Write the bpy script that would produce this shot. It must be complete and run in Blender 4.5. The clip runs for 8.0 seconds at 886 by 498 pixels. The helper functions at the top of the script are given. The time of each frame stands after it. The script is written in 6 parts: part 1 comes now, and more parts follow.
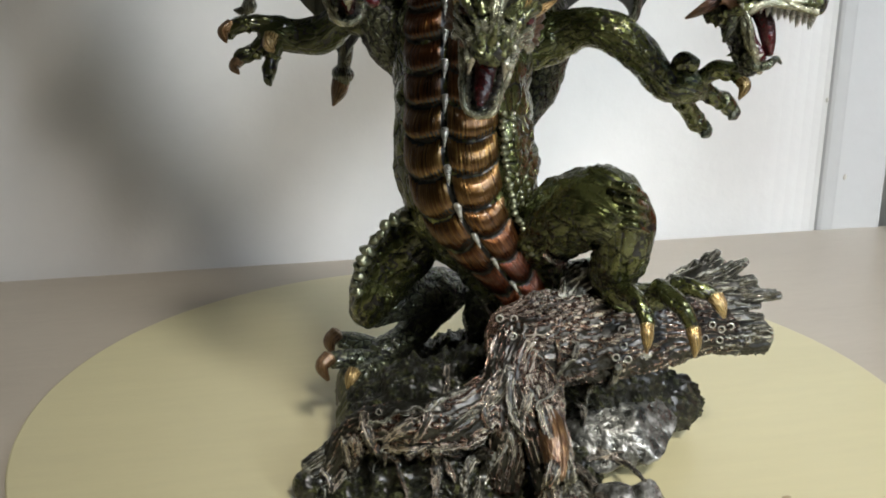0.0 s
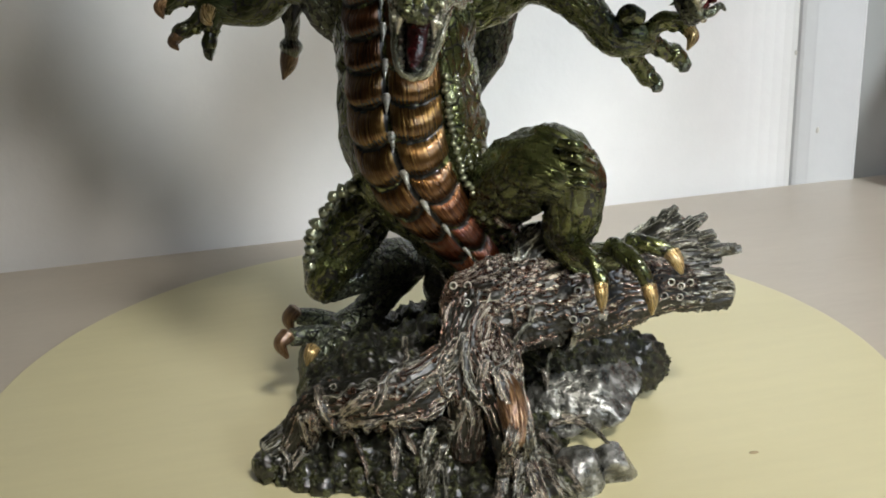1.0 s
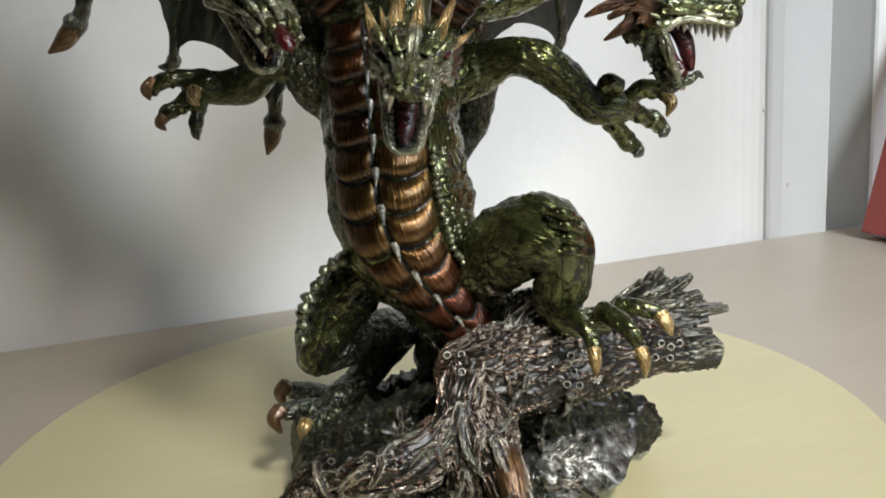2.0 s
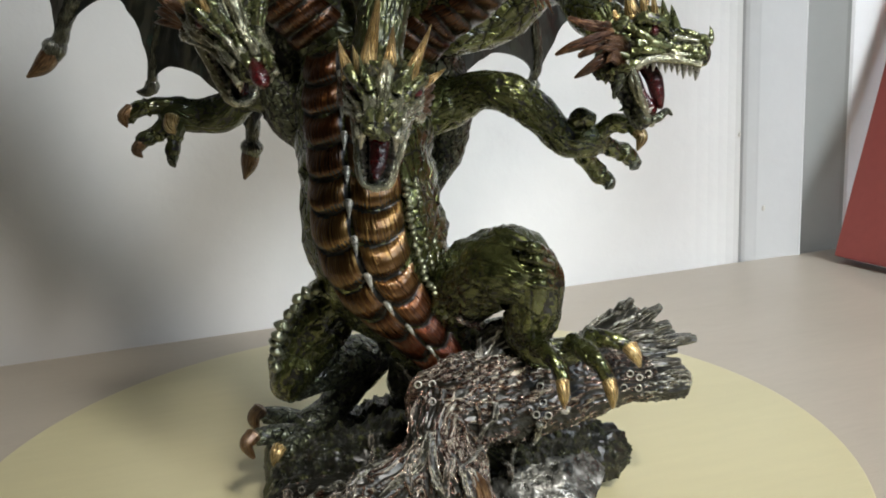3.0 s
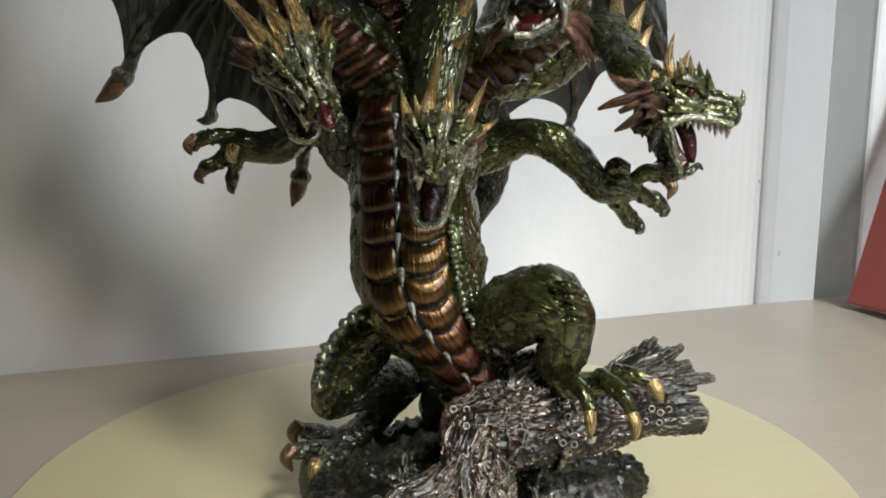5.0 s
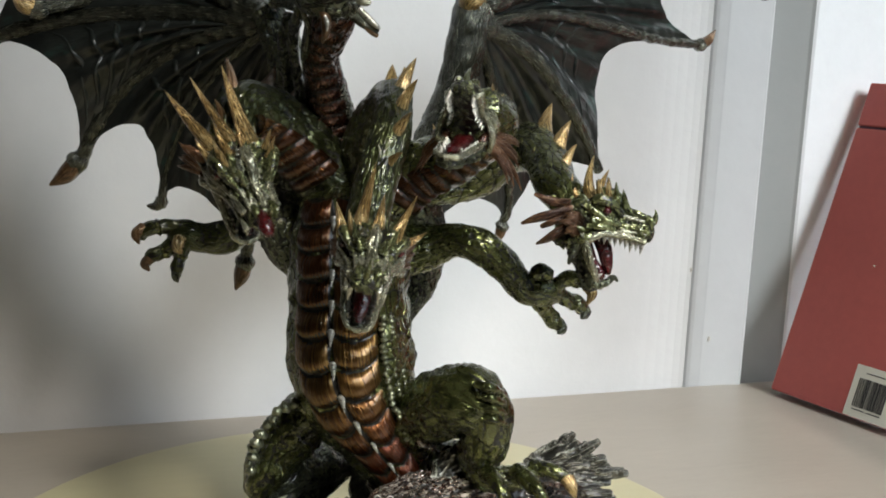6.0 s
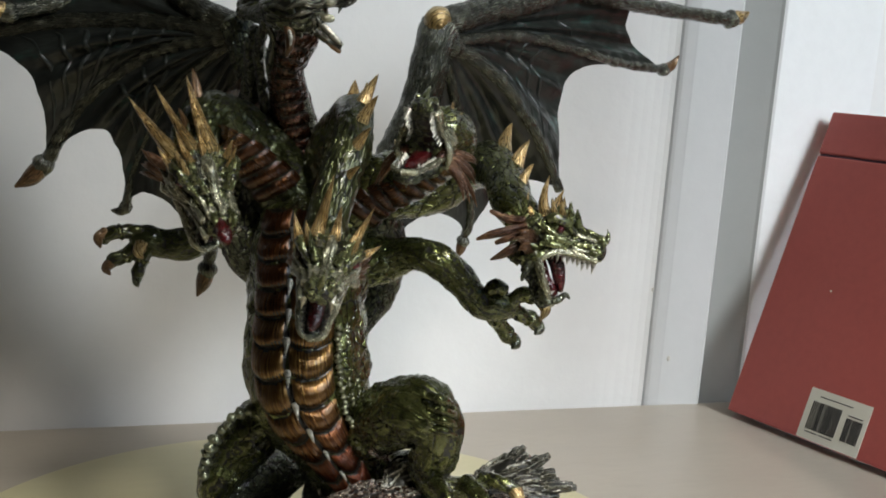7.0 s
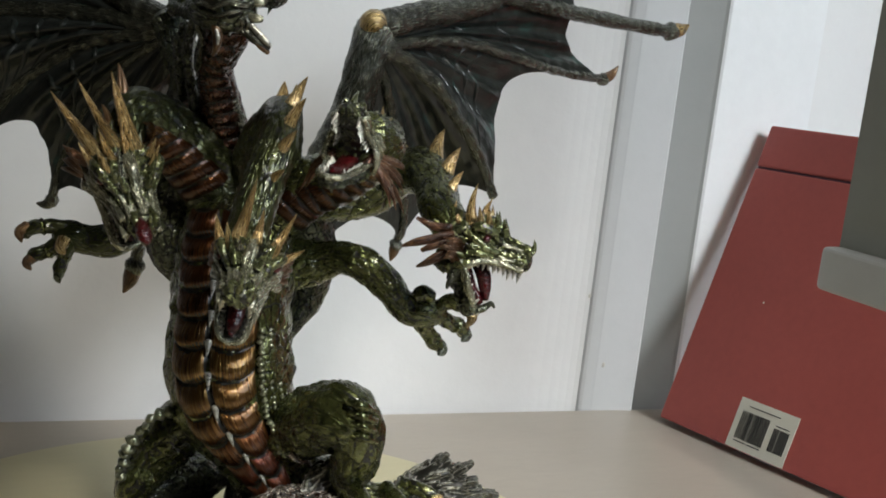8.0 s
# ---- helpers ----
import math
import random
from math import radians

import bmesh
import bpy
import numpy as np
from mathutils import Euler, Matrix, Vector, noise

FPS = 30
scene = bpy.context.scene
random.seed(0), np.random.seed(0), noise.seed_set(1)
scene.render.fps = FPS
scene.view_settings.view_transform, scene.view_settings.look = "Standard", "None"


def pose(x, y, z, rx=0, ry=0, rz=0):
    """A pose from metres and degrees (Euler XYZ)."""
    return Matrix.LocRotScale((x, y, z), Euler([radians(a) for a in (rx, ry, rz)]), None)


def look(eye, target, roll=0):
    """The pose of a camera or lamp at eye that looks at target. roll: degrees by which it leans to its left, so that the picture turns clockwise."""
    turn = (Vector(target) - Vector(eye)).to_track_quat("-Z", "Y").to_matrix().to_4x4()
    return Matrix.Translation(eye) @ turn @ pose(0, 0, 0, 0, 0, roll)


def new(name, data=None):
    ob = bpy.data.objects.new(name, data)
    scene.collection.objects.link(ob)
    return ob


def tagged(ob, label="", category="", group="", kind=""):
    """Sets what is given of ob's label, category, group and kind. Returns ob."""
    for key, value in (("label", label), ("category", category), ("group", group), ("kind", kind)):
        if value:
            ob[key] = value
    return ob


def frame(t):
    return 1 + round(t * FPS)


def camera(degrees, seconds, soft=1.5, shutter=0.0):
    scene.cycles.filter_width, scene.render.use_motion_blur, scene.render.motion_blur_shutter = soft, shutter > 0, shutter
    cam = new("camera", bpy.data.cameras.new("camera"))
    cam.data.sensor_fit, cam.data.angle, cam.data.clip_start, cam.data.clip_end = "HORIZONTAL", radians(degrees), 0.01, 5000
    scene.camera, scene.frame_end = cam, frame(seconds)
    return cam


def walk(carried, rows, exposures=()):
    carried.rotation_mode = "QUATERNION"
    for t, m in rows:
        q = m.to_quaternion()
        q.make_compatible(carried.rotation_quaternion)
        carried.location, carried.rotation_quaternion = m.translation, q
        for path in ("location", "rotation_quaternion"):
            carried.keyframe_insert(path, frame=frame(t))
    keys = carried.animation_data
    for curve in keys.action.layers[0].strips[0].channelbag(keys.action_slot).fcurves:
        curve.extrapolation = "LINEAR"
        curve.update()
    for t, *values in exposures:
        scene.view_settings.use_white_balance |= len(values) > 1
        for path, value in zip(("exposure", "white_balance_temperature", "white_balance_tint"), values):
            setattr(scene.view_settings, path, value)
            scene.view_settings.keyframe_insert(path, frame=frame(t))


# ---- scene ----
from mathutils.bvhtree import BVHTree

cam = camera(46.0, 8.0, soft=1.8, shutter=0.0)
# seconds, eye, yaw, pitch, roll
ROWS = [
    (0, -0.0883, -0.3263, 0.1636, -13.03, -17.08, -0.33),
    (0.2, -0.0864, -0.3253, 0.1606, -13.92, -17.13, -0.66),
    (0.5, -0.0867, -0.3246, 0.1557, -14.19, -17.33, -0.79),
    (0.7, -0.0822, -0.3230, 0.1565, -14.24, -17.68, -0.62),
    (1, -0.0744, -0.3247, 0.1586, -14.07, -18.27, 2.29),
    (1.2, -0.0741, -0.3213, 0.1569, -13.50, -19.30, 3.16),
    (1.5, -0.0742, -0.3159, 0.1536, -14.54, -19.94, 5.47),
    (1.8, -0.0767, -0.3206, 0.1557, -14.20, -18.00, 4.59),
    (2, -0.0804, -0.3252, 0.1625, -16.17, -15.08, 3.71),
    (2.2, -0.0793, -0.3274, 0.1663, -16.91, -14.47, 2.79),
    (3.3, -0.0771, -0.3289, 0.1730, -16.83, -14.72, 2.96),
    (3.5, -0.0807, -0.3301, 0.1763, -16.51, -14.45, 2.71),
    (3.8, -0.0816, -0.3320, 0.1772, -15.83, -13.84, 2.62),
    (4, -0.0810, -0.3317, 0.1766, -16.37, -14.14, 2.27),
    (4.2, -0.0801, -0.3344, 0.1760, -16.55, -13.96, 2.01),
    (5.3, -0.0942, -0.3470, 0.1825, -15.84, -12.90, -0.34),
    (5.5, -0.0941, -0.3491, 0.1867, -16.45, -12.11, -0.82),
    (5.8, -0.0918, -0.3567, 0.1934, -17.07, -11.42, -2.21),
    (6, -0.0886, -0.3626, 0.1984, -17.52, -10.61, -2.19),
    (6.5, -0.0880, -0.3690, 0.2009, -17.79, -10.00, -3.24),
    (7, -0.0846, -0.3708, 0.2001, -18.49, -9.83, -4.13),
    (7.5, -0.0819, -0.3698, 0.1956, -19.13, -10.43, -5.06),
    (8, -0.0761, -0.3718, 0.2040, -20.74, -9.85, -6.23),
]
walk(cam, [(t, pose(x, y, z, 90 + pitch, roll, yaw)) for t, x, y, z, yaw, pitch, roll in ROWS],
     exposures=[(0, 0.05), (2, 0.05), (4, -0.06), (5.5, -0.04), (6.5, -0.13), (8, -0.34)])

# ---- light ----
world = bpy.data.worlds.new("sky")
scene.world = world
world.use_nodes = True
wn, wl = world.node_tree.nodes, world.node_tree.links
sky = wn.new("ShaderNodeTexSky")
sky.sky_type, sky.sun_disc = "NISHITA", False
sky.sun_elevation, sky.sun_rotation = radians(35), radians(60)
wl.new(sky.outputs[0], wn["Background"].inputs[0])
wn["Background"].inputs[1].default_value = 0.1
scene.view_settings.exposure = 0.0
X0, X1, Y0 = -1.5, 0.80, -1.6
# the window in the side wall: from y to y, from z to z
WY0, WY1, WZ0, WZ1 = -1.35, -0.30, 0.30, 1.25


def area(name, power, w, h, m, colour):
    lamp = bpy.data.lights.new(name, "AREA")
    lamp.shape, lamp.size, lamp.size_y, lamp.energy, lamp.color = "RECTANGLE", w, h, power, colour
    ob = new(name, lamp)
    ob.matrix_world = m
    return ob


# daylight in the window's opening, and an unseen fill lamp added above the desk
lamp = area("window_daylight", 4.1, WZ1 - WZ0, WY1 - WY0, look((X1 + 0.02, (WY0 + WY1) / 2, (WZ0 + WZ1) / 2), (0.47, 0.19, 0.19)), (0.87, 0.94, 1.0))
lamp.data.spread = radians(32)
lamp = area("statue_fill", 0.82, 0.22, 0.22, look((0.16, -0.95, 1.12), (0.03, -0.18, 0.03)), (1.0, 0.96, 0.88))
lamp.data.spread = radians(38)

# ---- materials ----


def material(name):
    m = bpy.data.materials.new(name)
    m.use_nodes = True
    nt = m.node_tree
    return m, nt.nodes, nt.links, nt.nodes["Principled BSDF"]


def tex_noise(n, l, vec, scale, detail=6, rough=0.6):
    t = n.new("ShaderNodeTexNoise")
    t.inputs["Scale"].default_value, t.inputs["Detail"].default_value, t.inputs["Roughness"].default_value = scale, detail, rough
    l.new(vec, t.inputs["Vector"])
    return t.outputs["Fac"]


def ramp(n, l, fac, stops):
    r = n.new("ShaderNodeValToRGB")
    e = r.color_ramp.elements
    while len(e) < len(stops):
        e.new(0.5)
    for i, (p, c) in enumerate(stops):
        e[i].position, e[i].color = p, (*c, 1)
    l.new(fac, r.inputs[0])
    return r.outputs[0]


def math_node(n, l, op, a, b=0.0):
    m = n.new("ShaderNodeMath")
    m.operation = op
    for s, v in zip(m.inputs, (a, b)):
        if isinstance(v, (int, float)):
            s.default_value = v
        else:
            l.new(v, s)
    return m.outputs[0]


def bump(n, l, height, distance, strength=1.0):
    b = n.new("ShaderNodeBump")
    b.inputs["Distance"].default_value, b.inputs["Strength"].default_value = distance, strength
    l.new(height, b.inputs["Height"])
    return b.outputs[0]


def coords(n, l, kind="Object", stretch=(1, 1, 1)):
    c = n.new("ShaderNodeTexCoord")
    mp = n.new("ShaderNodeMapping")
    mp.inputs["Scale"].default_value = stretch
    l.new(c.outputs[kind], mp.inputs["Vector"])
    return mp.outputs[0]


def brushed_glints(n, l, col, light, amount):
    """Lighter colour on the casting's sharpest ridges: dry-brushed paint, with glints painted in."""
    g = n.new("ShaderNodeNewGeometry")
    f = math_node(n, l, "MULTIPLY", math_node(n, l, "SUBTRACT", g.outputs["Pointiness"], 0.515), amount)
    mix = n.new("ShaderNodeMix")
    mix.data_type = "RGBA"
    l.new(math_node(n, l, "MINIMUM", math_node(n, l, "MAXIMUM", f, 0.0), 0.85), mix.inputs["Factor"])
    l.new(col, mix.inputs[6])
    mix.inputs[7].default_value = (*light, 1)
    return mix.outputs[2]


def painted_scales(name, dark, mid, bright, cell, metal=0.9, rough=0.28, stretch=(1, 1, 1), lines=0.55, grain=1.0, depth=0.0007):
    """Resin with metallic paint brushed over a dark wash: cells of scales along the limb."""
    m, n, l, p = material(name)
    v = coords(n, l, "UV", stretch)
    o = coords(n, l, "Object")
    warp = n.new("ShaderNodeTexNoise")
    warp.inputs["Scale"].default_value = 1.2 / cell
    l.new(v, warp.inputs["Vector"])
    mix = n.new("ShaderNodeMix")
    mix.data_type = "VECTOR"
    mix.inputs["Factor"].default_value = cell * 0.35
    l.new(v, mix.inputs[4]), l.new(warp.outputs["Color"], mix.inputs[5])
    vor = n.new("ShaderNodeTexVoronoi")
    vor.feature = "DISTANCE_TO_EDGE"
    vor.inputs["Scale"].default_value = 1 / cell
    l.new(mix.outputs[1], vor.inputs["Vector"])
    edge = math_node(n, l, "MINIMUM", math_node(n, l, "MULTIPLY", vor.outputs["Distance"], 11.0), 1.0)
    fine = tex_noise(n, l, o, 520, 2, 0.5)
    folds = tex_noise(n, l, v, 330, 3, 0.5)
    big = tex_noise(n, l, o, 90, 4, 0.6)

    def ridged(x, k):
        return math_node(n, l, "SUBTRACT", 1.0, math_node(n, l, "MULTIPLY", math_node(n, l, "ABSOLUTE", math_node(n, l, "SUBTRACT", x, 0.5)), k))

    fold = ridged(folds, 5.0)
    relief = math_node(n, l, "ADD", math_node(n, l, "MULTIPLY", ridged(fine, 4.0), 0.40 * grain), math_node(n, l, "MULTIPLY", fold, 0.32 + 0.25 * min(1.0, grain)))
    # the dark wash stays in the cracks and in deep folds, the rest is near one metallic tone
    tone = math_node(n, l, "ADD", math_node(n, l, "ADD", math_node(n, l, "MULTIPLY", edge, lines), 0.55 - lines), math_node(n, l, "ADD", math_node(n, l, "MULTIPLY", math_node(n, l, "SUBTRACT", big, 0.5), 0.7), math_node(n, l, "MULTIPLY", math_node(n, l, "SUBTRACT", relief, 0.5), 0.28 * grain)))
    col = ramp(n, l, tone, [(0.0, dark), (0.26, mid), (0.80, bright)])
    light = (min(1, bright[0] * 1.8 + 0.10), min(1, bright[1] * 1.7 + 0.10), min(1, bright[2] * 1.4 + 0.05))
    l.new(brushed_glints(n, l, col, light, 1.5), p.inputs["Base Color"])
    p.inputs["Metallic"].default_value = metal
    p.inputs["Coat Weight"].default_value, p.inputs["Coat Roughness"].default_value = 0.9, 0.15
    l.new(math_node(n, l, "ADD", math_node(n, l, "MULTIPLY", fine, 0.3), rough - 0.15), p.inputs["Roughness"])
    h = math_node(n, l, "ADD", math_node(n, l, "MULTIPLY", edge, lines * 1.4), relief)
    l.new(bump(n, l, h, depth, 1.0), p.inputs["Normal"])
    l.new(bump(n, l, h, depth * 0.5, 1.0), p.inputs["Coat Normal"])
    return m


def streaked(name, dark, mid, bright, metal, rough, along=(1, 1, 1), scale=900, depth=0.0006, lo=0.30, hi=0.72, brush=8.0, gloss=0.7, low=None, shine=0.5):
    """Paint brushed on a streaky relief; along squeezes the streaks in the limb's own (round, along) metres."""
    m, n, l, p = material(name)
    v = coords(n, l, "Object" if along == (1, 1, 1) else "UV", along)
    o = coords(n, l, "Object")
    s = tex_noise(n, l, v, scale, 4, 0.55)
    big = tex_noise(n, l, o, 120, 4, 0.6)
    tone = math_node(n, l, "ADD", math_node(n, l, "MULTIPLY", s, 0.65), math_node(n, l, "MULTIPLY", big, 0.35))
    col = ramp(n, l, tone, [(lo, dark), ((lo + hi) / 2, mid), (hi, bright)])
    if low:
        sep = n.new("ShaderNodeSeparateXYZ")
        l.new(coords(n, l, "UV"), sep.inputs[0])
        fade = n.new("ShaderNodeMapRange")
        fade.inputs["From Min"].default_value, fade.inputs["From Max"].default_value = low[0], low[1]
        l.new(math_node(n, l, "ADD", sep.outputs["Y"], math_node(n, l, "MULTIPLY", big, 0.03)), fade.inputs["Value"])
        mix = n.new("ShaderNodeMix")
        mix.data_type, mix.blend_type = "RGBA", "MULTIPLY"
        l.new(fade.outputs["Result"], mix.inputs["Factor"])
        l.new(col, mix.inputs[6])
        mix.inputs[7].default_value = (0.60, 0.26, 0.30, 1)
        col = mix.outputs[2]
        # darker start of the plates: the head's shade above them, put into the paint
        fade = n.new("ShaderNodeMapRange")
        fade.inputs["From Min"].default_value, fade.inputs["From Max"].default_value = low[2], low[3]
        l.new(math_node(n, l, "ADD", sep.outputs["Y"], math_node(n, l, "MULTIPLY", big, 0.02)), fade.inputs["Value"])
        mix = n.new("ShaderNodeMix")
        mix.data_type, mix.blend_type = "RGBA", "MULTIPLY"
        l.new(fade.outputs["Result"], mix.inputs["Factor"])
        l.new(col, mix.inputs[6])
        mix.inputs[7].default_value = (0.45, 0.28, 0.26, 1)
        col = mix.outputs[2]
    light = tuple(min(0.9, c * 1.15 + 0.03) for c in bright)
    l.new(brushed_glints(n, l, col, light, brush), p.inputs["Base Color"])
    p.inputs["Metallic"].default_value = metal
    l.new(math_node(n, l, "ADD", math_node(n, l, "MULTIPLY", s, 0.3), rough - 0.15), p.inputs["Roughness"])
    p.inputs["Specular IOR Level"].default_value = shine
    p.inputs["Coat Weight"].default_value, p.inputs["Coat Roughness"].default_value = gloss, 0.10
    l.new(bump(n, l, s, depth, 1.0), p.inputs["Normal"])
    l.new(bump(n, l, s, depth * 0.7, 1.0), p.inputs["Coat Normal"])
    return m


def plain(name, colour, rough, metal=0.0, spread=0.12, scale=30, bumps=0.0, bump_scale=200, squeeze=(1, 1, 1)):
    """A surface with broad uneven tone and fine grain."""
    m, n, l, p = material(name)
    o = coords(n, l, "Object", squeeze)
    t = math_node(n, l, "ADD", math_node(n, l, "MULTIPLY", tex_noise(n, l, o, scale, 5), 0.6), math_node(n, l, "MULTIPLY", tex_noise(n, l, o, scale * 14, 3), 0.4))
    lo, hi = tuple(c * (1 - spread) for c in colour), tuple(min(1, c * (1 + spread)) for c in colour)
    l.new(ramp(n, l, t, [(0.3, lo), (0.7, hi)]), p.inputs["Base Color"])
    p.inputs["Metallic"].default_value, p.inputs["Roughness"].default_value = metal, rough
    if bumps:
        l.new(bump(n, l, tex_noise(n, l, o, bump_scale, 4), bumps), p.inputs["Normal"])
    return m


WALL = plain("white_wall_paint", (0.75, 0.74, 0.72), 0.62, spread=0.03, scale=6, bumps=0.0003, bump_scale=90)
TRIM = plain("white_gloss_paint", (0.80, 0.80, 0.79), 0.42, spread=0.04, scale=8, bumps=0.0002, bump_scale=60)
TABLE = plain("pale_beech_laminate", (0.43, 0.38, 0.31), 0.36, spread=0.07, scale=5, bumps=0.0001, bump_scale=300, squeeze=(1, 5, 1))
DISC = plain("pale_yellow_wood", (0.57, 0.52, 0.31), 0.34, spread=0.05, scale=5, bumps=0.0001, bump_scale=400, squeeze=(0.5, 3, 1))
# the trim's gloss made grey twice, to put the shade on it into the colour
POST = plain("post_shade_gloss", (0.50, 0.50, 0.49), 0.42, spread=0.04, scale=8, bumps=0.0002, bump_scale=60)
STRIP = plain("strip_shade_gloss", (0.38, 0.385, 0.365), 0.42, spread=0.04, scale=8, bumps=0.0002, bump_scale=60)
CARD = plain("red_cloth_card", (0.42, 0.085, 0.072), 0.5, spread=0.10, scale=14, bumps=0.0001, bump_scale=1500)
CARD_DARK = plain("dark_crease", (0.05, 0.012, 0.03), 0.6)
PAPER = plain("white_label_paper", (0.72, 0.70, 0.60), 0.6, spread=0.04)
INK = plain("black_ink", (0.02, 0.02, 0.022), 0.6)
GREYPLASTIC = plain("grey_blind_cloth", (0.27, 0.275, 0.245), 0.6, spread=0.05, scale=10)
GREYBAR = plain("pale_grey_plastic", (0.50, 0.51, 0.50), 0.45, spread=0.04, scale=10)
PAPERED = plain("dull_beige_wallpaper", (0.44, 0.41, 0.35), 0.7, spread=0.08, scale=9)
FLOOR = plain("dark_carpet", (0.10, 0.09, 0.085), 0.9, spread=0.2, scale=20)

# ---- room ----


def part(name, bm, mat, parent=None, label="", smooth=False):
    me = bpy.data.meshes.new(name)
    bm.to_mesh(me)
    bm.free()
    me.materials.append(mat)
    if smooth:
        me.polygons.foreach_set("use_smooth", [True] * len(me.polygons))
    ob = new(name, me)
    ob.parent = parent
    return tagged(ob, label)


def box_bm(x0, x1, y0, y1, z0, z1, bevel=0.0, segments=2):
    bm = bmesh.new()
    bmesh.ops.create_cube(bm, size=1)
    bmesh.ops.scale(bm, vec=(x1 - x0, y1 - y0, z1 - z0), verts=bm.verts)
    bmesh.ops.translate(bm, vec=((x0 + x1) / 2, (y0 + y1) / 2, (z0 + z1) / 2), verts=bm.verts)
    if bevel:
        bmesh.ops.bevel(bm, geom=bm.edges[:], offset=bevel, segments=segments, profile=0.6, affect="EDGES")
    return bm


def prism_bm(outline, z0, z1, bevel=0.0):
    """An upright solid over a closed plan, given counter-clockwise."""
    bm = bmesh.new()
    low = [bm.verts.new((x, y, z0)) for x, y in outline]
    face = bm.faces.new(low)
    up = bmesh.ops.extrude_face_region(bm, geom=[face])
    bmesh.ops.translate(bm, vec=(0, 0, z1 - z0), verts=[v for v in up["geom"] if isinstance(v, bmesh.types.BMVert)])
    bmesh.ops.recalc_face_normals(bm, faces=bm.faces[:])
    if bevel:
        bmesh.ops.bevel(bm, geom=[e for e in bm.edges if abs(e.verts[0].co.z - e.verts[1].co.z) > 0.1], offset=bevel, segments=4, profile=0.5, affect="EDGES")
    return bm


def structure(ob, label, category):
    return tagged(ob, label, category, kind="structure")


WALL_Y, TOP = 0.194, 2.05
structure(part("wall_back", prism_bm([(X0, 0.31), (X0, WALL_Y), (0.2180, WALL_Y), (0.2260, 0.1938), (0.2330, 0.1932), (0.2390, 0.1922), (0.2440, 0.1909), (0.2480, 0.1893), (0.2505, 0.1878), (0.2505, 0.31)], -0.75, TOP), WALL), "plain white painted back wall behind the table", "wall")
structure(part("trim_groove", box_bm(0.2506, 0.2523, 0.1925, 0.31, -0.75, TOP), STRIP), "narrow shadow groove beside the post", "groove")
structure(part("trim_post", prism_bm([(0.2524, 0.31), (0.2524, 0.1902), (0.2532, 0.1890), (0.2550, 0.1880), (0.2600, 0.1866), (0.2612, 0.1862), (0.2875, 0.1822), (0.2888, 0.1828), (0.2893, 0.1842), (0.2893, 0.31)], -0.75, TOP), POST), "upright post beside the wall, greyed for the shade on it", "post")
structure(part("trim_strip", prism_bm([(0.2894, 0.31), (0.2894, 0.2060), (0.3190, 0.1886), (0.3205, 0.1872), (0.3205, 0.31)], -0.75, TOP), STRIP), "splayed cover strip, greyed darker for the shade on it", "trim")
structure(part("trim_reveal", prism_bm([(0.3206, 0.33), (0.3206, 0.1872), (0.3222, 0.1862), (0.3940, 0.1862), (0.3940, 0.33)], -0.75, TOP), TRIM), "bright white painted pilaster beside the strip", "pilaster")
structure(part("wall_back_far", box_bm(0.3941, X1, 0.203, 0.33, -0.75, TOP), WALL), "white painted wall beyond the pilaster", "wall")
structure(part("wall_left", box_bm(X0 - 0.12, X0 - 0.001, Y0, 0.31, -0.75, TOP), PAPERED), "plain dull beige side wall", "wall")
for nm, (y0, y1, z0, z1) in {"wall_right_1": (Y0, WY0, -0.75, TOP), "wall_right_2": (WY1, 0.33, -0.75, TOP), "wall_right_3": (WY0, WY1, -0.75, WZ0), "wall_right_4": (WY0, WY1, WZ1, TOP)}.items():
    structure(part(nm, box_bm(X1 + 0.001, X1 + 0.12, y0, y1, z0, z1), PAPERED), "plain dull beige side wall around the window", "wall")
structure(part("wall_front", box_bm(X0 - 0.12, X1 + 0.12, Y0 - 0.12, Y0 - 0.001, -0.75, TOP), PAPERED), "plain dull beige wall behind the viewer", "wall")
window = structure(new("window_1"), "white window frame in the side wall", "window")
for y0, y1, z0, z1 in ((WY0, WY1, WZ0, WZ0 + 0.03), (WY0, WY1, WZ1 - 0.03, WZ1), (WY0, WY0 + 0.03, WZ0 + 0.03, WZ1 - 0.03), (WY1 - 0.03, WY1, WZ0 + 0.03, WZ1 - 0.03)):
    part("window_frame", box_bm(X1 + 0.05, X1 + 0.09, y0, y1, z0, z1, 0.002), TRIM, window)
structure(part("ceiling", box_bm(X0 - 0.12, X1 + 0.12, Y0 - 0.12, 0.33, TOP + 0.001, TOP + 0.1), PAPERED), "flat dull beige ceiling", "ceiling")
structure(part("floor", box_bm(X0 - 0.12, X1 + 0.12, Y0 - 0.12, 0.33, -0.85, -0.751), FLOOR), "dark carpeted floor", "floor")

# small marks on the post and the wall
for nm, (x, y, z, r) in {"paint_chip": (0.2650, 0.1853, 0.0300, 0.0011), "scuff_mark": (0.2500, 0.1880, 0.0740, 0.0009)}.items():
    bm = bmesh.new()
    bmesh.ops.create_icosphere(bm, subdivisions=2, radius=r)
    bmesh.ops.scale(bm, vec=(1, 0.2, 1.6), verts=bm.verts)
    bmesh.ops.translate(bm, vec=(x, y, z), verts=bm.verts)
    structure(part(nm, bm, PAPERED, smooth=True), "small greyish mark on the white paint", "mark")

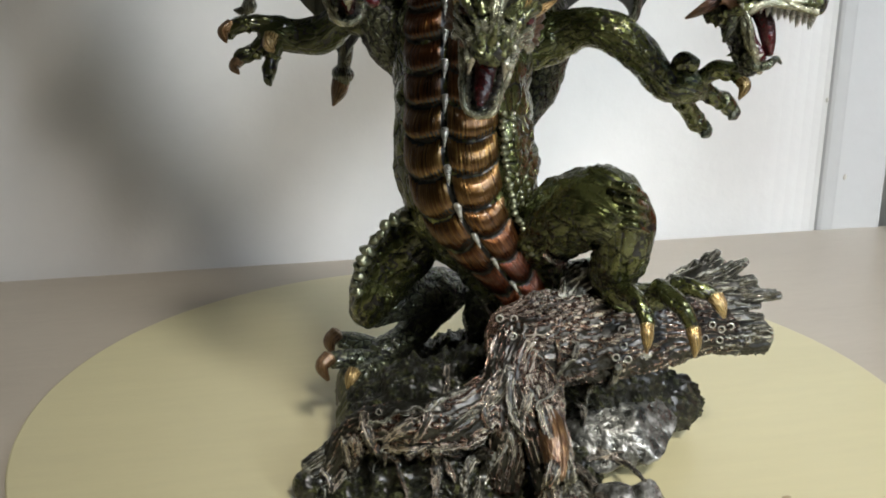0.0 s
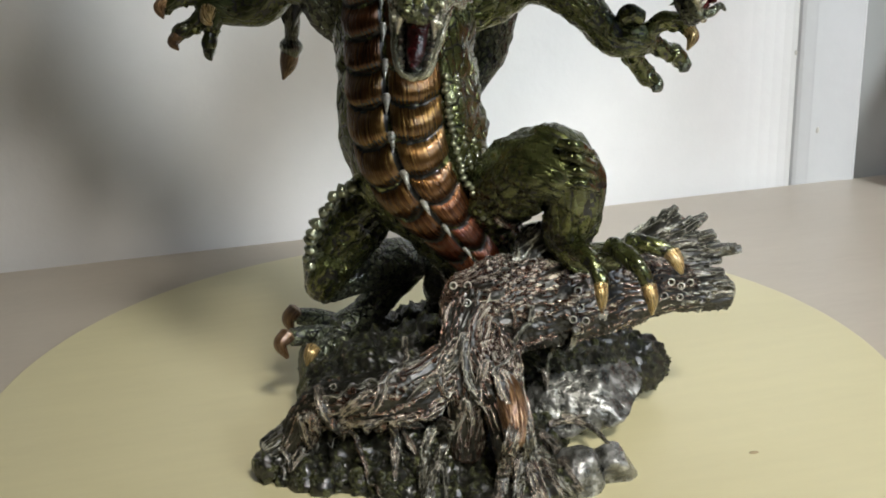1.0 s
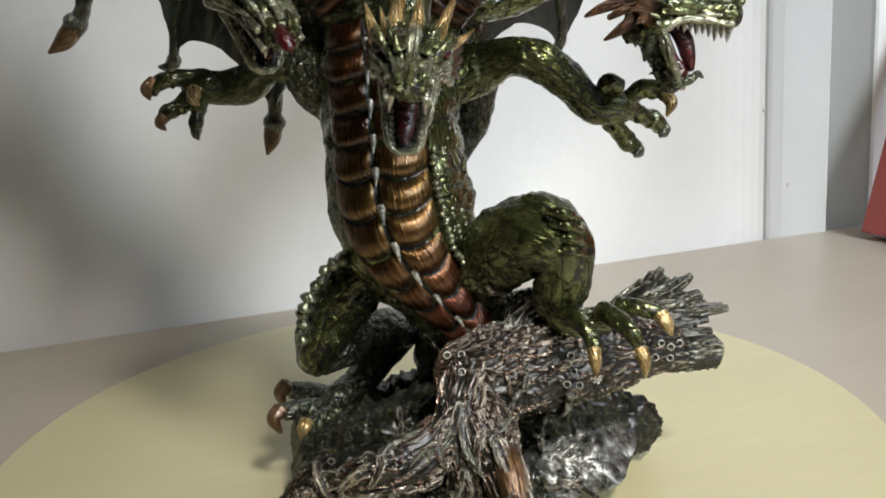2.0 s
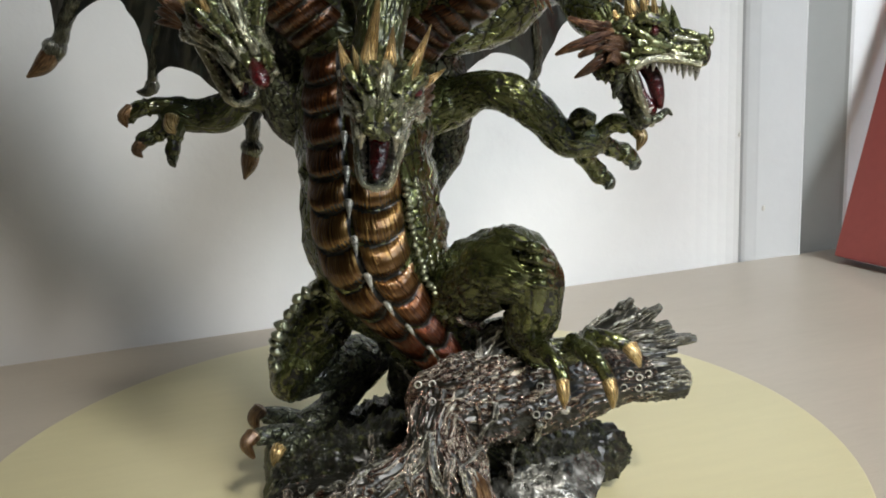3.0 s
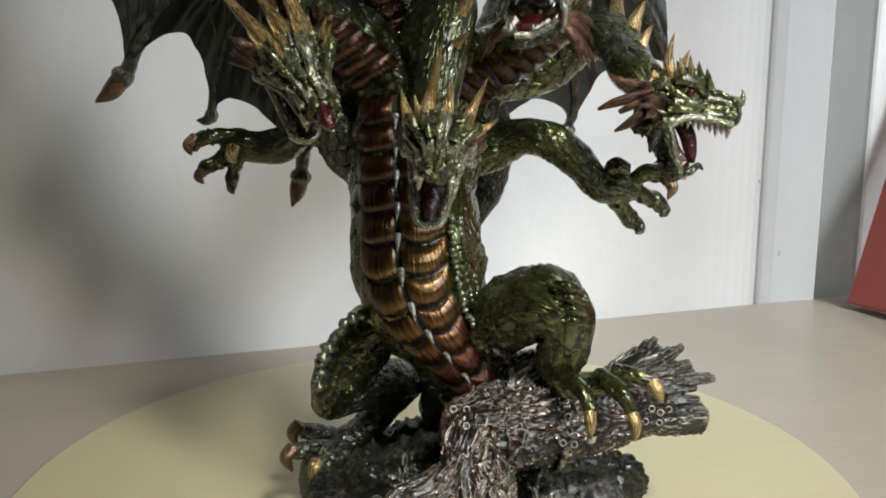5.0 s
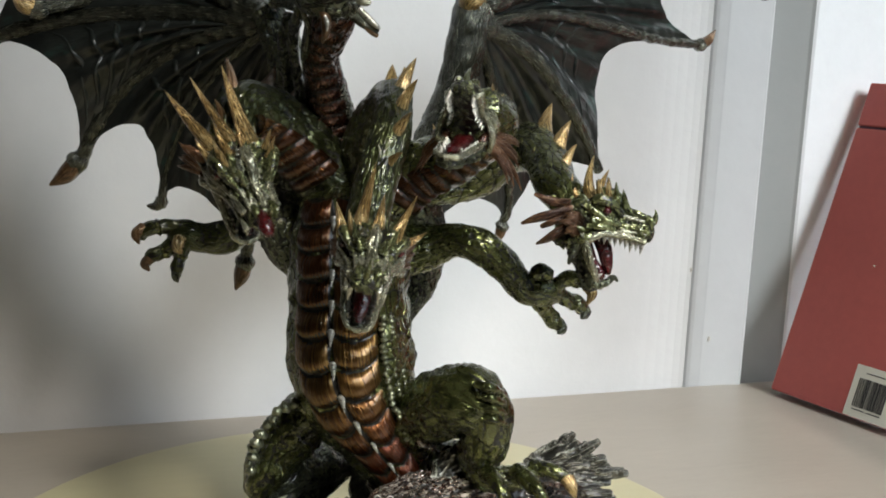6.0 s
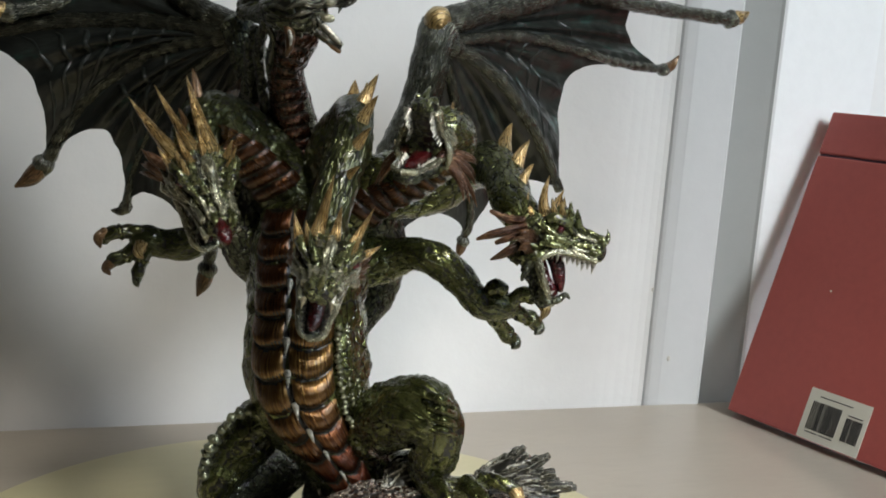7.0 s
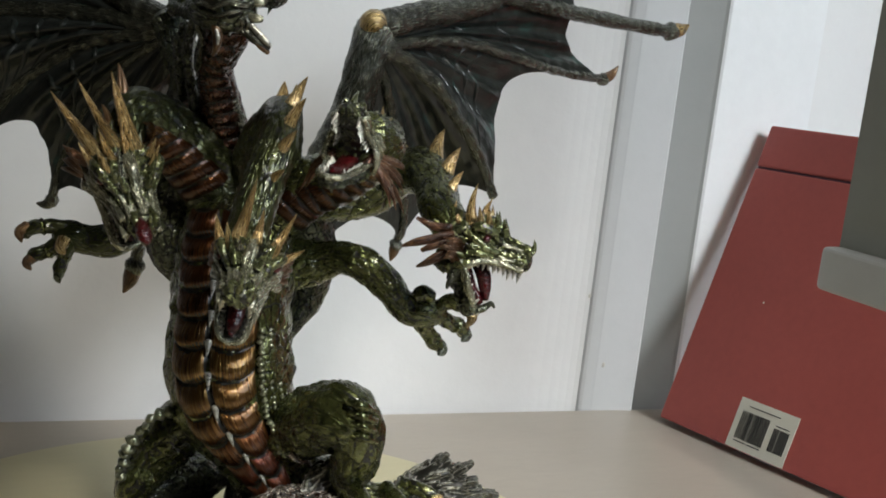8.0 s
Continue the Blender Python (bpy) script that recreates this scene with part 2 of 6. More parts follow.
# ---- table ----
table = tagged(new("table"), "pale beech desk pushed against the white wall", "desk")
part("tabletop", box_bm(-1.2, 0.63, -0.62, 0.1865, -0.025, 0.0, 0.003), TABLE, table, "pale beech laminate top")
for x in (-1.15, 0.58):
    for y in (-0.57, 0.14):
        part("leg", box_bm(x - 0.025, x + 0.025, y - 0.025, y + 0.025, -0.75, -0.0255, 0.003), TRIM, table)


def disc_bm(r, z0, z1, n=160, edge=0.002):
    bm = bmesh.new()
    prof = [(0.0, z1), (r - edge, z1), (r - edge * 0.3, z1 - edge * 0.3), (r, z1 - edge), (r, z0)]
    rings = [[bm.verts.new((rr * math.cos(2 * math.pi * i / n), rr * math.sin(2 * math.pi * i / n), z)) for i in range(n)] for rr, z in prof[1:]]
    bm.faces.new(rings[0])
    for a, b in zip(rings, rings[1:]):
        for i in range(n):
            bm.faces.new((a[i], b[i], b[(i + 1) % n], a[(i + 1) % n]))
    return bm


DISC_R, DISC_H = 0.155, 0.0024
tagged(part("round_board", disc_bm(DISC_R, 0.0002, DISC_H, edge=0.0008), DISC), "thin round pale yellow wooden board lying on the desk", "board")
bm = bmesh.new()
bmesh.ops.create_icosphere(bm, subdivisions=2, radius=0.0009)
bmesh.ops.scale(bm, vec=(1.7, 1, 0.2), verts=bm.verts)
bmesh.ops.translate(bm, vec=(0.0742, -0.0816, DISC_H + 0.0001), verts=bm.verts)
tagged(part("crumb", bm, plain("brown_crumb", (0.34, 0.27, 0.16), 0.7), smooth=True), "tiny brown crumb lying on the yellow board", "crumb")

# ---- red box file leaning on the right ----
BOOK = Matrix.Translation((0.295, 0.160, 0.0041)) @ pose(0, 0, 0, 0, 0, 15.3) @ pose(0, 0, 0, 0, 19.3, 0)
book = tagged(new("box_file"), "red card box file with a barcode label, leaning on the wall", "box file")
book.matrix_world = BOOK


def on_book(name, y0, y1, z0, z1, x0, x1, mat, label="", bevel=0.0):
    return part(name, box_bm(x0, x1, y0, y1, z0, z1, bevel), mat, book, label)


BW, BH = 0.26, 0.198
on_book("cover", -BW, 0.0, 0.0, 0.169, 0.0, 0.012, CARD, "", 0.0012)
on_book("lid", -BW, 0.0, 0.1705, BH, 0.0, 0.012, CARD, "red lid flap", 0.0012)
on_book("crease", -BW + 0.001, -0.001, 0.168, 0.1715, 0.0012, 0.011, CARD_DARK, "dark crease under the lid")
# white label with bars, printed numbers shown as plain bars
LX0, LX1, LZ0, LZ1 = 0.0515, 0.0915, 0.0005, 0.0305
label = on_book("label", -LX1, -LX0, LZ0, LZ1, -0.0003, 0.0004, PAPER, "white barcode label")
rng = random.Random(5)


def bars(x, end, z0, z1):
    while x < end:
        w = rng.choice((0.0003, 0.0003, 0.0006, 0.0009))
        part("bar", box_bm(-0.0005, -0.0003, -x - w, -x, z0, z1), INK, label)
        x += w + rng.choice((0.0003, 0.0003, 0.0006))


bars(0.0555, 0.0745, 0.0065, 0.0232)
bars(0.0785, 0.0885, 0.0065, 0.0200)
for x0, x1, z in ((0.0585, 0.0800, 0.0265), (0.0560, 0.0640, 0.0050), (0.0655, 0.0740, 0.0050), (0.0790, 0.0880, 0.0215)):
    part("printed_line", box_bm(-0.0005, -0.0003, -x1, -x0, z - 0.0003, z + 0.0003), INK, label)
for ob in (label,):
    ob.matrix_parent_inverse = Matrix.Identity(4)
bm = bmesh.new()
bmesh.ops.create_icosphere(bm, subdivisions=1, radius=0.0008)
bmesh.ops.scale(bm, vec=(0.3, 1, 0.8), verts=bm.verts)
bmesh.ops.translate(bm, vec=(-0.0001, -0.0416, 0.0875), verts=bm.verts)
part("scuff", bm, PAPER, book, "small pale scuff")

# ---- blind slat hanging beside the box file ----
blind = tagged(new("blind_slat"), "hanging grey white blind slat with a thick bottom bar", "blind")
part("slat", box_bm(0.2850, 0.2864, -0.078, 0.0205, 0.132, TOP - 0.03), GREYPLASTIC, blind)
part("bottom_bar", box_bm(0.2752, 0.2960, -0.080, 0.0220, 0.1192, 0.1405, 0.0035, 4), GREYBAR, blind, "thick pale grey bottom bar")
part("hanger", box_bm(0.2790, 0.2920, -0.080, 0.0220, TOP - 0.045, TOP, 0.004, 3), TRIM, blind, "white clip at the ceiling")



# ---- figurine ----
# one mesh: limbs are swept along smooth curves, and every face carries the paint of its part
GREEN, DARK, NECK, GOLD, HORN, BELLY, WING, RED, TEETH, BARK, STUMP, MOSS, STONE, BRIGHT, FRILL, BONE, ROOT, DEEP, SCALES, WASH, PEARL, RIDGE = range(22)
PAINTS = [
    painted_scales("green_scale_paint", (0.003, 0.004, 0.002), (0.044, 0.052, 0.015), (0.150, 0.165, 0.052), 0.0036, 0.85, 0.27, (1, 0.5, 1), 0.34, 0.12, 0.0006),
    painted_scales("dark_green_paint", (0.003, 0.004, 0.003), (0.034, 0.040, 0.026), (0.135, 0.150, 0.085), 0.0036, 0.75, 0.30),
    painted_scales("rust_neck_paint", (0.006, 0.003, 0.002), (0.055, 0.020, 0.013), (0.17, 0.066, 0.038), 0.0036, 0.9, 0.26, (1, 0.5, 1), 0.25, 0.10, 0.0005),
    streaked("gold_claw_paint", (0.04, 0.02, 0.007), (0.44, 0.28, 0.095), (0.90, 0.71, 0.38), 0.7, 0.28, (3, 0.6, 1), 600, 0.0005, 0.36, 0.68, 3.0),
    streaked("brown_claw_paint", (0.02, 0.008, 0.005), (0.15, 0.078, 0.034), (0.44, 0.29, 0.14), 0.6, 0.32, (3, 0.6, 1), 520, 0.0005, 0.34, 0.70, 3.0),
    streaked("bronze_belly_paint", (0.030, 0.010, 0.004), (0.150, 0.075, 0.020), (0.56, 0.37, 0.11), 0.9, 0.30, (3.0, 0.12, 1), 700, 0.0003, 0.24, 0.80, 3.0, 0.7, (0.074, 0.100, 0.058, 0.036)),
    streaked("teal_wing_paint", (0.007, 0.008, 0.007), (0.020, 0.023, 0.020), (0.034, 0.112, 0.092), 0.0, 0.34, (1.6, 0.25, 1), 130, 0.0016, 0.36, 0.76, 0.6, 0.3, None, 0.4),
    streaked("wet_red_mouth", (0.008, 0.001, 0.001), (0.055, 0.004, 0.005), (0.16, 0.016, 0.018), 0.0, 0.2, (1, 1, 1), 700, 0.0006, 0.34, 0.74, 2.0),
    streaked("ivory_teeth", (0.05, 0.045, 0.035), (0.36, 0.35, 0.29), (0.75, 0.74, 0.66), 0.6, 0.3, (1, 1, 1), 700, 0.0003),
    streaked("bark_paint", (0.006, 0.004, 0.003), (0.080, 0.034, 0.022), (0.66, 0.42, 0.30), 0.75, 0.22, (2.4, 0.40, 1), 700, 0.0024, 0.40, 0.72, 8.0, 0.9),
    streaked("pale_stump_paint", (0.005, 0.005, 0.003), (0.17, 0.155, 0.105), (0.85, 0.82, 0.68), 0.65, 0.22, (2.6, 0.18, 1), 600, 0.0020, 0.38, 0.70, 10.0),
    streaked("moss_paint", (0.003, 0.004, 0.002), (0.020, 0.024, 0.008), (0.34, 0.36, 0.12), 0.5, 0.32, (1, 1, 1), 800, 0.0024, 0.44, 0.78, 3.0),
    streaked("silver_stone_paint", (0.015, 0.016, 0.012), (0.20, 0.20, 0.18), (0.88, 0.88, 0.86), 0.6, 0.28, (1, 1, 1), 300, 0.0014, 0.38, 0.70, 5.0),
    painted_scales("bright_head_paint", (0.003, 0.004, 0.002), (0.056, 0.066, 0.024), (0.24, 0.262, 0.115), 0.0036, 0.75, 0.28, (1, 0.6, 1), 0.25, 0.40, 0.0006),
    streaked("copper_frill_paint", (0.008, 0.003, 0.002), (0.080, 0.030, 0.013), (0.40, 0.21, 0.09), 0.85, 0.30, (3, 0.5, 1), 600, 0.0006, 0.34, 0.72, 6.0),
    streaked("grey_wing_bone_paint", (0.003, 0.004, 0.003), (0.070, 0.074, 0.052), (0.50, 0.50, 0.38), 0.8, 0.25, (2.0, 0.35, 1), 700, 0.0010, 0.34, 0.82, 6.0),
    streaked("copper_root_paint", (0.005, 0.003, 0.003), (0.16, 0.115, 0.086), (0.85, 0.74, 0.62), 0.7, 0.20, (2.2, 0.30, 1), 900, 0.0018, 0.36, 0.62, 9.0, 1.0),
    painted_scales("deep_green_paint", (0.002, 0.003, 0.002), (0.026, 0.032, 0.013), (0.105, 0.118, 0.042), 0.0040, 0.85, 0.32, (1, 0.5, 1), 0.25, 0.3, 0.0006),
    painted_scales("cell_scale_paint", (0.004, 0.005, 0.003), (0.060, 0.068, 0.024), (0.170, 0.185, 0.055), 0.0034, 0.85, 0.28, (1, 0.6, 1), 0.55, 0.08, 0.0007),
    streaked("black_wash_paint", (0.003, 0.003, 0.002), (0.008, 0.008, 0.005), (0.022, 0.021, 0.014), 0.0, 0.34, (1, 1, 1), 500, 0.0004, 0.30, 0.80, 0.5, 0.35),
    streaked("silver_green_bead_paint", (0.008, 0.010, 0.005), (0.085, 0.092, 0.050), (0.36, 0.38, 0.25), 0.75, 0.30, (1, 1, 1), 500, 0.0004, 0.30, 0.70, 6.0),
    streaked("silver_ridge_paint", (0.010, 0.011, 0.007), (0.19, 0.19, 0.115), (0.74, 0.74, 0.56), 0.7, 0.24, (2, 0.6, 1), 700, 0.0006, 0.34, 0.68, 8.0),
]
# lattice units per metre round and along the limb, and the width of the cracks that hold the dark wash
CRACKED = {GREEN: (115, 66, 0.065), DEEP: (210, 80, 0.10), BRIGHT: (420, 260, 0.16), NECK: (330, 330, 0.12), DARK: (240, 120, 0.1)}
VERTS, QUADS, TRIS, QMAT, TMAT, UVS = [], [], [], [], [], []
COUNT = [0]


def lattice(q):
    """Smooth random values on a lattice, between -1 and 1, for an n x 3 array."""
    i = np.floor(q).astype(np.int64)
    f = q - i
    f = f * f * (3 - 2 * f)
    out = np.zeros(len(q))
    for dx in (0, 1):
        for dy in (0, 1):
            for dz in (0, 1):
                h = (i[:, 0] + dx) * 374761393 + (i[:, 1] + dy) * 668265263 + (i[:, 2] + dz) * 2147483647
                h = (h ^ (h >> 13)) * 1274126177
                h = ((h ^ (h >> 16)) & 0xFFFF) / 32767.5 - 1
                w = (f[:, 0] if dx else 1 - f[:, 0]) * (f[:, 1] if dy else 1 - f[:, 1]) * (f[:, 2] if dz else 1 - f[:, 2])
                out += w * h
    return out


def rough(q, octaves=3):
    return sum(lattice(q * 2.1**k + 7.3 * k) * 0.5**k for k in range(octaves))


def curve(points, step):
    """A smooth curve through points (x, y, z, radius): places, radii, tangents and lengths."""
    p = np.array(points, float)
    p = np.vstack([2 * p[0] - p[1], p, 2 * p[-1] - p[-2]])
    rows = []
    for a, b, c, d in zip(p, p[1:], p[2:], p[3:]):
        n = max(2, int(np.linalg.norm(c[:3] - b[:3]) / step))
        t = np.linspace(0, 1, n, endpoint=False)[:, None]
        rows.append(0.5 * (2 * b + (c - a) * t + (2 * a - 5 * b + 4 * c - d) * t**2 + (3 * b - a - 3 * c + d) * t**3))
    rows = np.vstack(rows + [p[-2:-1]])
    rows[:, 3] = np.maximum(rows[:, 3], 1e-5)
    tan = np.gradient(rows[:, :3], axis=0)
    tan /= np.linalg.norm(tan, axis=1)[:, None] + 1e-12
    s = np.r_[0, np.cumsum(np.linalg.norm(np.diff(rows[:, :3], axis=0), axis=1))]
    return rows[:, :3], rows[:, 3], tan, s


def frames(tan, first=(0.1, -0.3, 1.0)):
    n = np.array(first, float)
    out = []
    for t in tan:
        n = n - (n @ t) * t
        n = n / (np.linalg.norm(n) + 1e-12)
        out.append(n)
    n = np.array(out)
    return n, np.cross(tan, n)


def add_grid(p, uv, mat, closed):
    """p: rows x columns x 3; mat: one paint, or one for each face."""
    r, c = p.shape[:2]
    base = COUNT[0]
    VERTS.append(p.reshape(-1, 3)), UVS.append(uv.reshape(-1, 2))
    COUNT[0] += r * c
    i, j = np.meshgrid(np.arange(r - 1), np.arange(c if closed else c - 1), indexing="ij")
    k = (j + 1) % c
    QUADS.append((base + np.stack([i * c + j, i * c + k, (i + 1) * c + k, (i + 1) * c + j], -1)).reshape(-1, 4))
    QMAT.append(np.broadcast_to(np.asarray(mat), i.shape).ravel())


def close_end(ring, centre, mat, uv):
    base = COUNT[0]
    n = len(ring)
    VERTS.append(np.vstack([ring, centre[None]])), UVS.append(np.vstack([uv, uv.mean(0)[None]]))
    COUNT[0] += n + 1
    j = np.arange(n)
    TRIS.append(base + np.stack([j, (j + 1) % n, np.full(n, n)], -1))
    TMAT.append(np.full(n, mat))


def limb(mat, points, sides=20, flat=1.0, first=(0.1, -0.3, 1.0), step=None, lump=0.06):
    """A round limb through points (x, y, z, radius), closed and rounded at both ends."""
    big = max(q[3] for q in points)
    step = step or max(0.0006, big * 0.11)
    sides = int(sides * 1.6)
    fibrous = mat in (BARK, STUMP, ROOT) and big > 0.0005
    if mat in (MOSS, STONE) and big > 0.0022:
        step, sides = 0.0008, max(sides, int(2 * np.pi * big / 0.0008))
    if fibrous:
        fine = 0.00050 if big > 0.0022 else 0.00042
        step, sides = fine, max(10, int(2 * np.pi * big / fine))
    if mat in CRACKED and big > 0.0016:
        step, sides = 0.0007, max(sides, int(2 * np.pi * big / 0.0007))
    p, r, tan, s = curve(points, step)
    n, b = frames(tan, first)
    a = np.linspace(0, 2 * np.pi, sides, endpoint=False)
    wash = np.zeros((len(p), sides), bool)
    pale = np.zeros((len(p), sides), bool)
    ring = np.cos(a)[None, :, None] * n[:, None] + flat * np.sin(a)[None, :, None] * b[:, None]
    q = p[:, None] + ring * r[:, None, None]
    flatq = q.reshape(-1, 3)
    if fibrous:
        # wavy fibres along the limb: pale, glint-painted ridges, dark wash in the grooves
        ang = np.broadcast_to(a[None], (len(p), sides)).ravel()
        along = np.broadcast_to(s[:, None], (len(p), sides)).ravel()
        turns = max(big * 620, 0.85)
        ang = ang + along * (14.0 if big > 0.0022 else 60.0)
        w = np.stack([np.cos(ang) * turns, np.sin(ang) * turns, along * (62 if big > 0.0022 else 300)], -1)
        w = w + (0.9 if big > 0.0022 else 0.25) * np.stack([lattice(flatq * 130 + k * 5.7) for k in range(3)], -1)
        groove = np.abs(rough(w, 2))
        ridge = (1 - np.clip(groove * 1.5, 0, 1)) ** 2
        fibre = (1 - np.abs(rough(w * 2.1 + 3.1, 2))) ** 3
        d = (ridge * 0.34 - 0.14) * min(1.0, 0.0040 / big) + 0.10 * lattice(flatq * 160) + fibre * min(0.10, 0.0008 / big)
        tone = ridge + 0.5 * fibre + 0.25 * lattice(flatq * 420)
        wash = (tone < np.quantile(tone, 0.50 if big > 0.0022 else 0.30)).reshape(wash.shape)
        pale = (tone > np.quantile(tone, 0.78)).reshape(wash.shape)
    elif mat == MOSS:
        d = 0.16 * rough(flatq * 200, 2) + (1 - np.abs(rough(flatq * 420, 3))) ** 3 * min(0.2, 0.0018 / big) + lattice(flatq * 1100) * min(0.06, 0.0006 / big)
        tuft = rough(flatq * 760 + 9, 2)
        wash = (tuft + 0.4 * lattice(flatq * 1500) < -0.05).reshape(wash.shape)
        d = d + np.clip(tuft, 0, 1) * min(0.30, 0.0016 / big)
    elif mat == STONE:
        d = 0.22 * lattice(flatq * 95) - 0.16 * np.abs(lattice(flatq * 170 + 3)) + 0.08 * lattice(flatq * 330) + 0.035 * rough(flatq * 700, 2)
    elif mat in (GREEN, DARK, NECK, BRIGHT, BONE, DEEP, SCALES, PEARL, RIDGE):
        d = lump * rough(flatq * 240, 2) + (0.03 if big > 0.003 else 0.0) * rough(flatq * 900, 2)
        if big < 0.0032:
            d = d + 0.22 * lattice(flatq * 330)
        if mat in CRACKED and big > 0.0016:
            wide, along, width = CRACKED[mat]
            ang = np.broadcast_to(a[None], (len(p), sides)).ravel()
            w = np.stack([np.cos(ang) * big * wide, np.sin(ang) * big * wide, np.broadcast_to(s[:, None], (len(p), sides)).ravel() * along], -1) + flatq * 60
            crack = rough(w + 0.5 * np.stack([lattice(flatq * 300 + 4.1 * k) for k in range(3)], -1), 2)
            crack2 = rough(w * 1.9 + 11.7, 2)
            deep = np.maximum(np.exp(-((crack / width) ** 2)), (0.6 if mat == BRIGHT else 0.4) * np.exp(-((crack2 / (width * 0.8)) ** 2)))
            d = d - deep * min(0.2, 0.00055 / big)
            wash = (deep > 0.55).reshape(wash.shape)
    elif mat in (BARK, STUMP, ROOT):
        ang = np.broadcast_to(a[None], (len(p), sides)).ravel()
        d = 0.16 * rough(flatq * 600, 2) + 0.10 * np.sin(3 * ang + 2.5 * lattice(flatq * 200))
    else:
        d = lump * 0.4 * lattice(flatq * 400)
    q = q + ring * (d.reshape(len(p), sides) * r[:, None])[..., None]
    if mat == STONE and big > 0.004:
        # broken faces: the rock is cut off flat on many sides
        c = q.reshape(-1, 3).mean(0)
        for k in range(16):
            cut = np.array([rng.gauss(0, 1) for _ in range(3)])
            cut /= np.linalg.norm(cut)
            far = (q - c) @ cut
            over = np.maximum(far - far.max() * rng.uniform(0.62, 0.88), 0)
            q = q - over[..., None] * 0.93 * cut
    q[..., 2] = np.maximum(q[..., 2], 0.0012)
    uv = np.stack(np.broadcast_arrays((a * big)[None], s[:, None]), -1)
    add_grid(q, uv, np.where(wash[:-1], WASH, np.where(pale[:-1] & (mat == BARK), ROOT, mat)), True)
    for end, sign in ((0, -1), (-1, 1)):
        tip = r[end] * 0.45
        mid = p[end] + sign * tan[end] * tip * 0.7 + (q[end] - p[end]) * 0.62
        rings = np.stack([q[end], mid] if sign > 0 else [mid, q[end]])
        add_grid(rings, np.stack([uv[end], uv[end]]), mat, True)
        close_end(mid if sign > 0 else mid[::-1], p[end] + sign * tan[end] * tip, mat, uv[end])


def spike(mat, root, tip, radius, bend=(0, 0, 0), sides=9, flat=1.0):
    """A pointed horn, claw or tooth, bent on its way."""
    root, tip, bend = np.array(root, float), np.array(tip, float), np.array(bend, float)
    t = np.linspace(0, 1, 9)[:, None]
    p = root + (tip - root) * t + bend * (4 * t * (1 - t))
    pts = [(*q, radius * (1 - float(k)) ** 0.8 + radius * 0.04) for q, k in zip(p, t[:, 0])]
    length = np.linalg.norm(tip - root)
    limb(mat, pts[::2], sides, flat, step=max(length / 10, 0.0004), lump=0.03)


def belly(points, front, half, rows, mat=BELLY, span=(0.0, 1.0), lift=1.03, teeth=0, split=True):
    """Overlapping bowed plates down the front of a limb, in two lobes, with small teeth between them."""
    p, r, tan, s = curve(points, 0.0005)
    keep = (s >= span[0] * s[-1]) & (s <= span[1] * s[-1])
    p, r, tan, s = p[keep], r[keep], tan[keep], s[keep] - s[keep][0]
    n = np.array(front, float)[None] - (tan @ np.array(front, float))[:, None] * tan
    n /= np.linalg.norm(n, axis=1)[:, None]
    b = np.cross(tan, n)
    u = s / s[-1]
    c = 61
    v = np.linspace(-1, 1, c)
    width = np.radians(half) * (1 - 0.45 * u**2)
    ang = v[None] * width[:, None]
    sag = 0.30 * ((2 * np.abs(v) - 0.9) ** 2 - 0.3) if split else 0.35 * v**2
    phase = u[:, None] * rows + sag[None]
    saw = phase - np.floor(phase)
    plate = np.clip(1 - (np.clip(saw, 0, 1) * 2 - 1.0) ** 2, 0, 1) ** 0.5 * (0.72 + 0.28 * saw)
    lobe = (np.sin(np.pi * np.clip(np.abs(v), 0.0, 1.0) ** 0.75) ** 0.5 if split else np.cos(v * np.pi / 2) ** 0.5)[None]
    high = lift - 0.06 + 0.21 * plate * lobe + 0.020 * np.clip((saw - 0.35) * 2, 0, 1) * np.sin(v[None] * 88 + 3 * lattice(np.stack([phase.ravel() * 3, np.zeros(phase.size), np.broadcast_to(v[None], phase.shape).ravel() * 5], -1)).reshape(phase.shape)) * plate
    q = p[:, None] + (np.cos(ang)[..., None] * n[:, None] + np.sin(ang)[..., None] * b[:, None]) * (r[:, None] * high)[..., None]
    uv = np.stack([ang * r.max(), np.broadcast_to(s[:, None], ang.shape)], -1)
    gap = (saw > 0.86 + 0.09 * np.sin(v[None] * 88)) | (saw < 0.05)
    if split:
        gap = gap | (np.abs(v)[None] < 0.05)
    add_grid(q, uv, np.where(gap[:-1, :-1], WASH, mat), False)
    for k in range(teeth):
        i = int(np.argmin(np.abs(u - (k + 0.9) / rows)))
        z = p[i] + n[i] * r[i] * lift
        spike(TEETH, z - tan[i] * r[i] * 0.08, z + tan[i] * r[i] * 0.17 + n[i] * r[i] * 0.08, r[i] * 0.060)


def spines(points, back, count, height, span=(0.1, 0.9), mat=GOLD, lean=0.5, thick=0.28):
    """A row of spines down the back of a limb."""
    p, r, tan, s = curve(points, 0.0005)
    for k in range(count):
        i = int(np.argmin(np.abs(s - s[-1] * (span[0] + (span[1] - span[0]) * k / max(1, count - 1)))))
        n = np.array(back, float) - (tan[i] @ np.array(back, float)) * tan[i]
        n /= np.linalg.norm(n)
        h = height * (0.7 + 0.5 * math.sin(math.pi * (k + 0.7) / count)) * (0.9 + 0.2 * rng.random())
        spike(mat, p[i] + n * r[i] * 0.8, p[i] + n * (r[i] + h) - tan[i] * h * lean, h * thick, -tan[i] * h * 0.1)


